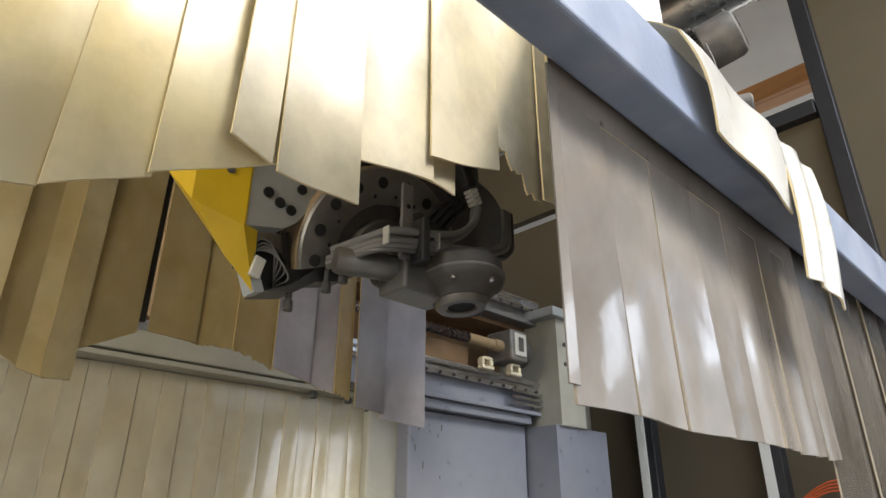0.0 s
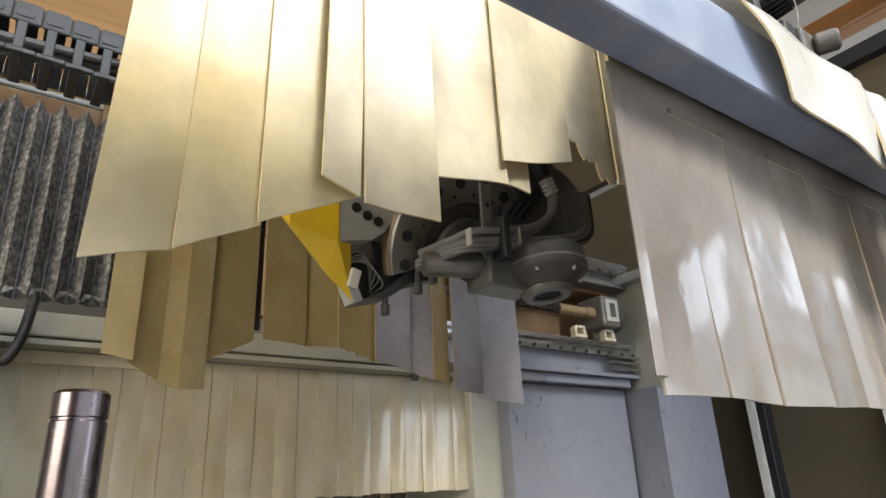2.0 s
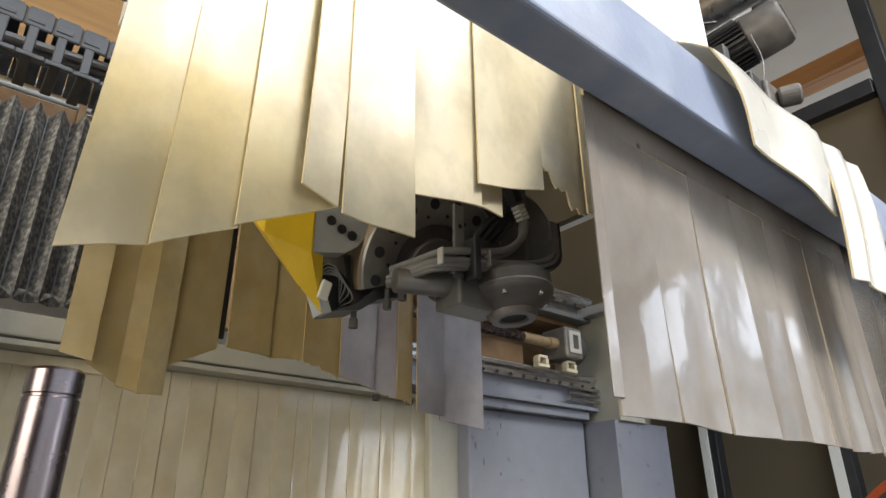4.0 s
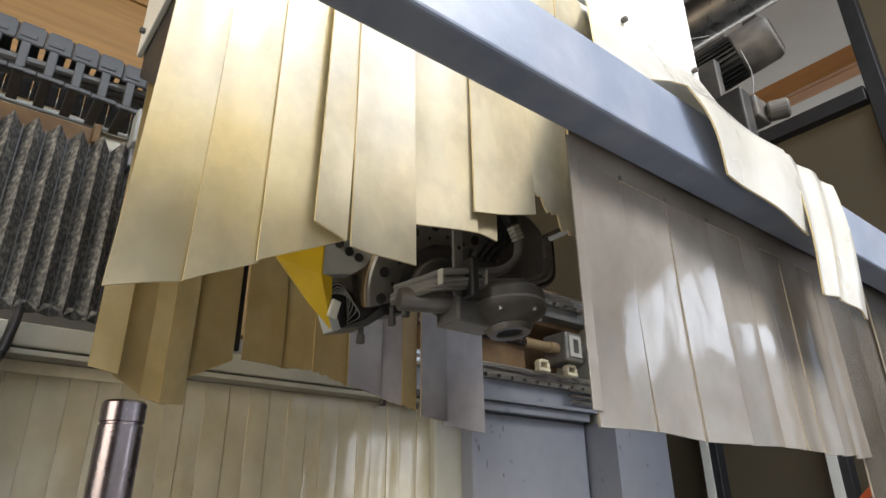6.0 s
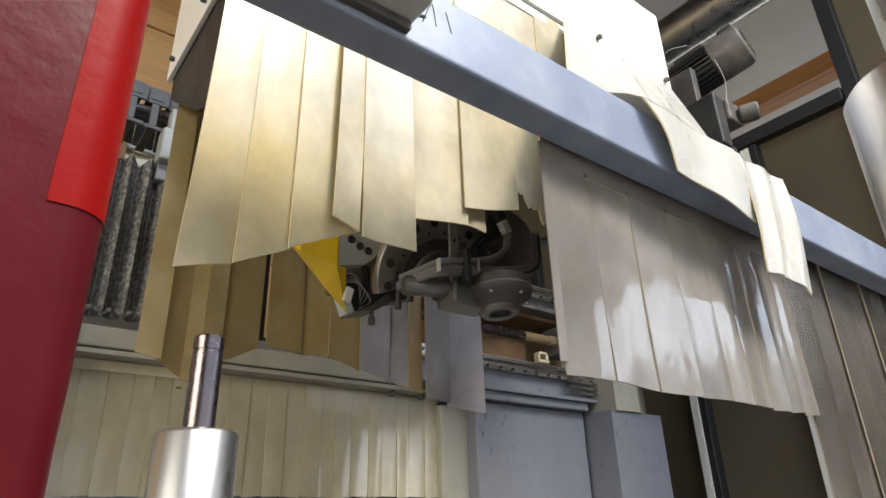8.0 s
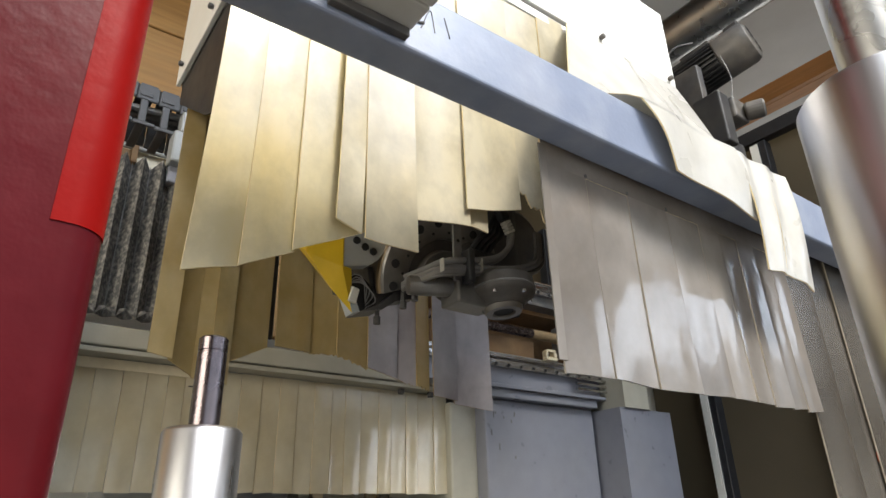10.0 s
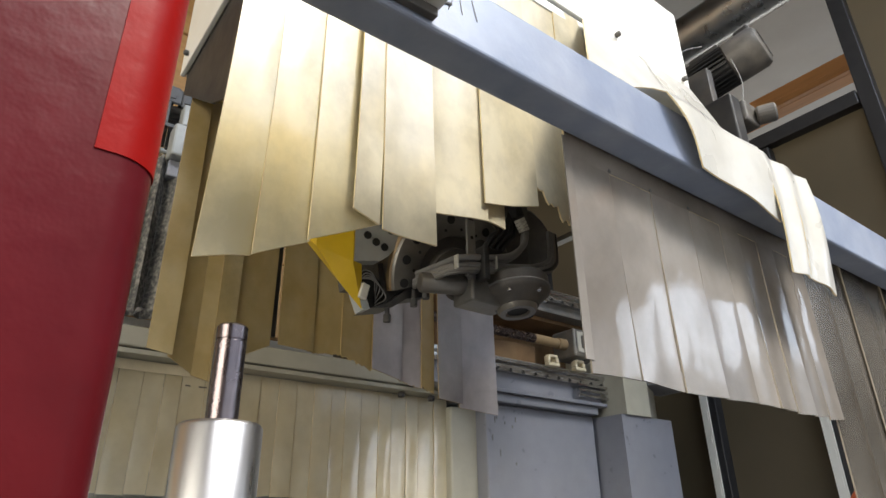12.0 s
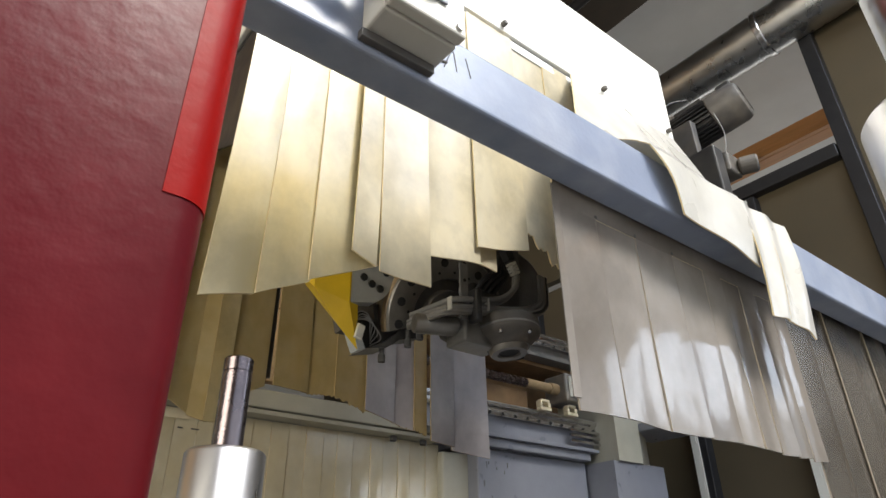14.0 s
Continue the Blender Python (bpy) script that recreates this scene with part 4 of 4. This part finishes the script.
for i in range(8):
    a = radians(196 - 22 * i)
    c = on_flange(0.101, a, 0.0006)
    part("flange_hole", lathe(bmesh.new(), [(0.0078, -0.003), (0.0078, 0.0), (0.0, 0.0)], axis(c, c + FN), 18), HOLE, head)
    c = on_flange(0.084, a + 0.15, 0.0005)
    part("flange_hole", lathe(bmesh.new(), [(0.0026, -0.003), (0.0026, 0.0), (0.0, 0.0)], axis(c, c + FN), 10), HOLE, head)
part("hub", ring_sector(bmesh.new(), [(0.012, -0.09), (0.012, 0.004), (0.050, 0.004), (0.053, -0.012), (0.072, -0.014), (0.072, -0.09)], A0, A1, 40), DARK, head, smooth=True)
# arm, block and spindle
AM = axis((0.432, 0.664, 1.650), (0.512, 0.638, 1.652))
part("arm", lathe(bmesh.new(), [(0.0, 0.0), (0.015, 0.0), (0.0165, 0.003), (0.0165, 0.085), (0.014, 0.09)], AM, 28), FLANGE, head, smooth=True)
part("arm_block", box(bmesh.new(), 0.498, 0.580, 0.614, 0.665, 1.620, 1.658, 0.004, 3), FLANGE, head)
SM = axis((0.592, 0.613, 1.622), (0.584, 0.650, 1.95))
bm = bmesh.new()
lathe(bm, [(0.020, 0.0), (0.036, 0.001), (0.039, 0.006), (0.042, 0.010), (0.056, 0.018), (0.059, 0.024), (0.059, 0.046), (0.052, 0.054), (0.0, 0.056)], SM, 56)
part("spindle_motor", bm, DARK, head, "dark grey spindle housing", smooth=True)
part("fork", box(bmesh.new(), 0.545, 0.700, 0.665, 0.76, 1.668, 1.90, 0.02, 3), DARK, head, "dark cast fork behind the hoses")
bm = bmesh.new()
lathe(bm, [(0.018, 0.012), (0.018, -0.006), (0.0205, -0.008), (0.030, -0.008), (0.033, -0.003), (0.034, 0.004)], SM, 40, False)
part("spindle_nose", bm, FLANGE, head, "worn grey spindle nose ring", smooth=True)
part("nose_collar", lathe(bmesh.new(), [(0.058, 0.026), (0.0602, 0.028), (0.0602, 0.030), (0.058, 0.032)], SM, 48, False), CABLE_GREY, head, "dusty collar line", smooth=True)
part("bore", lathe(bmesh.new(), [(0.0175, -0.0045), (0.0175, -0.003), (0.0, -0.003)], SM, 28), HOLE, head)
part("nose_recess", box(bmesh.new(), -0.018, 0.016, -0.008, 0.012, -0.0015, 0.012, 0.004, 2, SM @ pose(-0.042, -0.012, 0.012, 0, -38, 20)), HOLE, head)
for i in range(6):
    a = 2 * math.pi * i / 6 + 0.4
    part("nose_screw", lathe(bmesh.new(), rod_profile(0.004, 0.006, 0.001), SM @ Matrix.Translation((0.050 * math.cos(a), 0.050 * math.sin(a), 0.012)), 10), STEEL, head)
part("bracket_bar", box(bmesh.new(), 0.493, 0.510, 0.616, 0.621, 1.655, 1.760, 0.001), CABLE_GREY, head, "grey bracket bar")
part("bracket_hole", lathe(bmesh.new(), [(0.003, 0), (0.003, 0.001), (0, 0.001)], pose(0.502, 0.616, 1.728, 90), 12), HOLE, head)
part("clamp", box(bmesh.new(), 0.503, 0.515, 0.588, 0.612, 1.648, 1.706, 0.003), BLACK, head)
for dz, r, dy in ((0.0, 0.0052, 0.0), (-0.006, 0.0040, 0.008)):
    bm = bmesh.new()
    tube(bm, [(0.452, 0.700, 1.680 + dz), (0.456, 0.640 + dy, 1.677 + dz), (0.468, 0.606 + dy, 1.680 + dz), (0.517, 0.600 + dy, 1.690 + dz), (0.560, 0.598 + dy, 1.702 + dz), (0.587, 0.598 + dy, 1.718 + dz), (0.607, 0.600 + dy, 1.740 + dz), (0.616, 0.603 + dy, 1.764)], r, 12)
    part("hose", bm, CABLE_GREY, head, smooth=True)
for k, (dz, r) in enumerate(((0.002, 0.0040), (-0.004, 0.0042), (-0.009, 0.0034), (-0.003, 0.0034))):
    bm = bmesh.new()
    w = 0.006 * k
    tube(bm, [(0.446, 0.700, 1.664 + dz), (0.448, 0.640, 1.662 + dz), (0.460, 0.608, 1.664 + dz), (0.517, 0.600 + 0.3 * w, 1.676 + dz), (0.575, 0.598 + 0.3 * w, 1.686 + dz), (0.630 + w, 0.600, 1.701 + dz), (0.668 + w, 0.606, 1.722 + dz), (0.690 + w, 0.620, 1.750), (0.704 + w, 0.632, 1.80)], r, 12)
    part("hose", bm, (CABLE_GREY, CABLE_GREY, FLANGE, BLACK)[k], head, smooth=True)
for x, z in ((0.452, 1.668), (0.532, 1.685)):
    part("cable_tie", box(bmesh.new(), x, x + 0.003, 0.592, 0.602, z - 0.012, z + 0.010, 0.001), BOXGREY, head, "pale cable tie")
bm = bmesh.new()
for k in range(4):
    box(bm, -0.008, 0.008, -0.007, 0.007, 0.006 * k, 0.006 * k + 0.005, 0.001, 1, pose(0.612, 0.603, 1.765, 0, -28))
part("plug", bm, BOXGREY, head, "grey ribbed connector plug")
part("valve_block", box(bmesh.new(), -0.010, 0.010, -0.008, 0.008, 0.026, 0.060, 0.003, 2, pose(0.612, 0.603, 1.765, 0, -28)), BLACK, head)
for k in range(4):
    bm = bmesh.new()
    tube(bm, [(0.552 + 0.012 * k, 0.640, 1.735), (0.560 + 0.012 * k, 0.628, 1.752), (0.580 + 0.01 * k, 0.625, 1.772), (0.605, 0.635, 1.81)], 0.005, 8)
    part("hose", bm, BLACK, head, smooth=True)
part("motor_housing", lathe(bmesh.new(), rod_profile(0.075, 0.16, 0.01), axis((0.690, 0.675, 1.790), (0.700, 0.90, 1.82)), 40), DARK, head, "dark rotary motor housing", smooth=True)
for x, y, z in ((0.456, 0.715, 1.628), (0.470, 0.70, 1.640), (0.414, 0.73, 1.598)):
    part("fitting", lathe(bmesh.new(), [(0.0, 0), (0.006, 0), (0.006, 0.012), (0.004, 0.014), (0.004, 0.03)], pose(x, y, z), 10), DARK, head)

# ---- gear motor on the right ----
gm = thing("gear_motor", "black finned electric motor with a grey fan cowl", "electric motor", (1.60, 0.47, 2.57))
MM = axis((0, 0, 0), (-0.05, 0.30, -0.06)) @ Matrix.Scale(0.97, 4)
part("fan_cowl", lathe(bmesh.new(), [(0.05, 0.0), (0.062, 0.006), (0.068, 0.02), (0.068, 0.10), (0.064, 0.104)], MM, 36), DARK, gm, "grey dusty fan cowl", smooth=True)
bm = bmesh.new()
for i in range(6):
    lathe(bm, [(0.008 + i * 0.007, -0.002), (0.011 + i * 0.007, -0.002)], MM, 24, False)
for i in range(10):
    box(bm, -0.001, 0.001, 0.008, 0.048, -0.003, -0.001, 0, 2, MM @ pose(0, 0, 0, 0, 0, 36 * i))
part("fan_grille", bm, DARK, gm)
bm = bmesh.new()
lathe(bm, rod_profile(0.056, 0.15, 0.004), MM @ Matrix.Translation((0, 0, 0.10)), 36)
part("motor_body", bm, BLACK, gm, smooth=True)
for i in range(28):
    part("fin", box(bmesh.new(), 0.05, 0.069, -0.0016, 0.0016, 0.105, 0.24, 0, 2, MM @ pose(0, 0, 0, 0, 0, 360 / 28 * i)), BLACK, gm)
part("end_shield", lathe(bmesh.new(), rod_profile(0.072, 0.03, 0.006), MM @ Matrix.Translation((0, 0, 0.245)), 36), BLACK, gm, smooth=True)
part("terminal_box", box(bmesh.new(), -0.035, 0.035, 0.05, 0.10, 0.11, 0.21, 0.006, 2, MM @ pose(0, 0, 0, 0, 0, 20)), BLACK, gm)
part("lifting_eye", box(bmesh.new(), -0.03, 0.03, 0.06, 0.09, 0.01, 0.06, 0.008, 2, MM @ pose(0, 0, 0, 0, 0, 10)), BLACK, gm)
part("gearbox", box(bmesh.new(), -0.075, 0.075, -0.16, 0.07, 0.275, 0.36, 0.012, 2, MM), BLACK, gm)
bm = bmesh.new()
tube(bm, [(-0.04, 0.16, 0.08), (-0.10, 0.2, 0.05), (-0.13, 0.24, -0.05), (-0.09, 0.22, -0.17)], 0.004, 8)
part("motor_cable", bm, BLACK, gm, smooth=True)
bm = bmesh.new()
box(bm, -0.035, 0.035, -0.04, 0.04, -0.03, 0.035, 0.006)
lathe(bm, rod_profile(0.026, 0.05, 0.005), pose(0.02, -0.04, 0.0, 90, 0, 25), 20)
va = part("valve_unit", bm, DARK, gm, "grey pneumatic valve block", at=Matrix.Translation((-0.10, 0.08, -0.27)))
part("mount", box(bmesh.new(), -0.085, -0.036, -0.03, 0.05, -0.12, 0.04, 0.005), BLACK, va)
part("lower_valve", box(bmesh.new(), -0.01, 0.06, 0.0, 0.06, -0.13, -0.07, 0.01), DARK, va)
part("arm", box(bmesh.new(), -0.03, 0.0, 0.041, 0.27, -0.02, 0.20, 0.003), DARK, va)
part("cord", tube(bmesh.new(), [(0.0, -0.02, 0.035), (0.01, -0.03, 0.12), (0.0, -0.02, 0.2)], 0.0015, 6), CABLE_GREY, va)

part("support_arm", box(bmesh.new(), -0.485, -0.04, 0.29, 0.37, -0.19, -0.06, 0.004), DARK, gm, "dark support arm fixed to the hood")

# ---- orange cable on the partition ----
oc = thing("cable_coil", "coil of thin orange cable hanging on the partition", "cable", (2.53, 0.72, 1.36))
bm = bmesh.new()
for k in range(4):
    tube(bm, [(0.02, -0.20, -0.30), (0, -0.12 + 0.006 * k, 0.02), (0, 0.02, 0.10 + 0.010 * k), (0, 0.16 + 0.008 * k, 0.03), (0, 0.22 + 0.01 * k, -0.12), (0, 0.20, -0.40)], 0.003, 6)
part("loop", bm, CABLE_ORANGE, oc, smooth=True)

t = thing("machine_table", "grey machine bed under the clamping cylinders", "machine bed", (0, 0, 0))
part("bed", box(bmesh.new(), -0.6, 1.6, -0.45, 1.2, 0.0, 0.86, 0.01), DARK, t)
part("top_plate", box(bmesh.new(), -0.62, 1.62, -0.47, 1.22, 0.861, 0.90, 0.004), DARK, t)

# ---- clamping cylinders and red post close to the camera ----
def cylinder(x, y, top, rod_h, turn, side, label, drop=0.062, reach=0.010, steel=ROD):
    t = thing("clamp_cylinder", label, "cylinder", (x, y, 0), "clamp cylinders")
    part("barrel", lathe(bmesh.new(), [(0.029, 0.9), (0.029, top - 0.003), (0.0275, top - 0.001), (0.026, top), (0.012, top), (0.012, top - 0.002)], None, 56), ALU, t, "brushed aluminium barrel", smooth=True)
    h = rod_h
    part("rod", lathe(bmesh.new(), [(0.0112, top - 0.02), (0.0112, top + h - 0.013), (0.0104, top + h - 0.0125), (0.0104, top + h - 0.0115), (0.0112, top + h - 0.011), (0.0112, top + h - 0.0015), (0.0098, top + h), (0.0, top + h)], None, 40), steel, t, "polished piston rod", smooth=True)
    M = pose(0, 0, top - drop, 0, 0, turn)
    bm = bmesh.new()
    lathe(bm, [(0.0055, 0.02), (0.0055, 0.034), (0.0070, 0.035), (0.0070, 0.044), (0.006, 0.046)], M @ pose(0, 0, 0, 0, 90), 20)
    lathe(bm, [(0.0, -reach), (0.0048, -reach), (0.0058, 0.002 - reach), (0.0058, 0.010), (0.0048, 0.012), (0.0, 0.012)], M @ pose(0.038, 0.0, 0.0, 90), 20)
    f = part("fitting", bm, BLACK, t, "black push-in air fitting", smooth=True)
    bm = bmesh.new()
    p = [M @ Vector(q) for q in ((0.038, -0.012 * side, 0.0), (0.040, -0.03 * side, 0.004), (0.046, -0.06 * side, 0.002), (0.056, -0.1 * side, -0.03))]
    tube(bm, p, 0.0036, 12)
    part("air_hose", bm, CABLE_BLUE, t, "blue air hose", smooth=True)
    return t


cylinder(0.121, 0.358, 1.350, 0.071, 175, 1, "aluminium clamping cylinder with extended rod and blue hose")
cylinder(0.212, -0.092, 1.415, 0.075, 200, -1, "aluminium clamping cylinder close by with blue hose", 0.082, 0.022, GALV)

rp = thing("red_post", "glossy red painted machine post with an orange-peel surface", "post", (-0.002, 0.056, 0))
RC = 0.011


def post_corner(r, grow, start):
    """Outline round the post's rounded front corner, from start on the front face to the side."""
    arc = [(-RC + r * math.sin(radians(a)), RC - r * math.cos(radians(a))) for a in range(0, 91, 10)]
    return [(start, -grow)] + arc


part("post", prism(bmesh.new(), post_corner(RC, 0.0, -0.16) + [(0.0, 0.10), (-0.16, 0.10)], 0.0, 2.6, "z"), RED, rp, smooth=True)
# thin shell round the corner that paints in its lit face
outer, inner = post_corner(RC + 0.0004, 0.0004, -0.0155), post_corner(RC - 0.0004, -0.0004, -0.0155)
part("stripe", prism(bmesh.new(), outer + inner[::-1], 1.364, 2.4, "z"), RED_LIT, rp, "corner band in brighter red for the post's lit face", smooth=True)
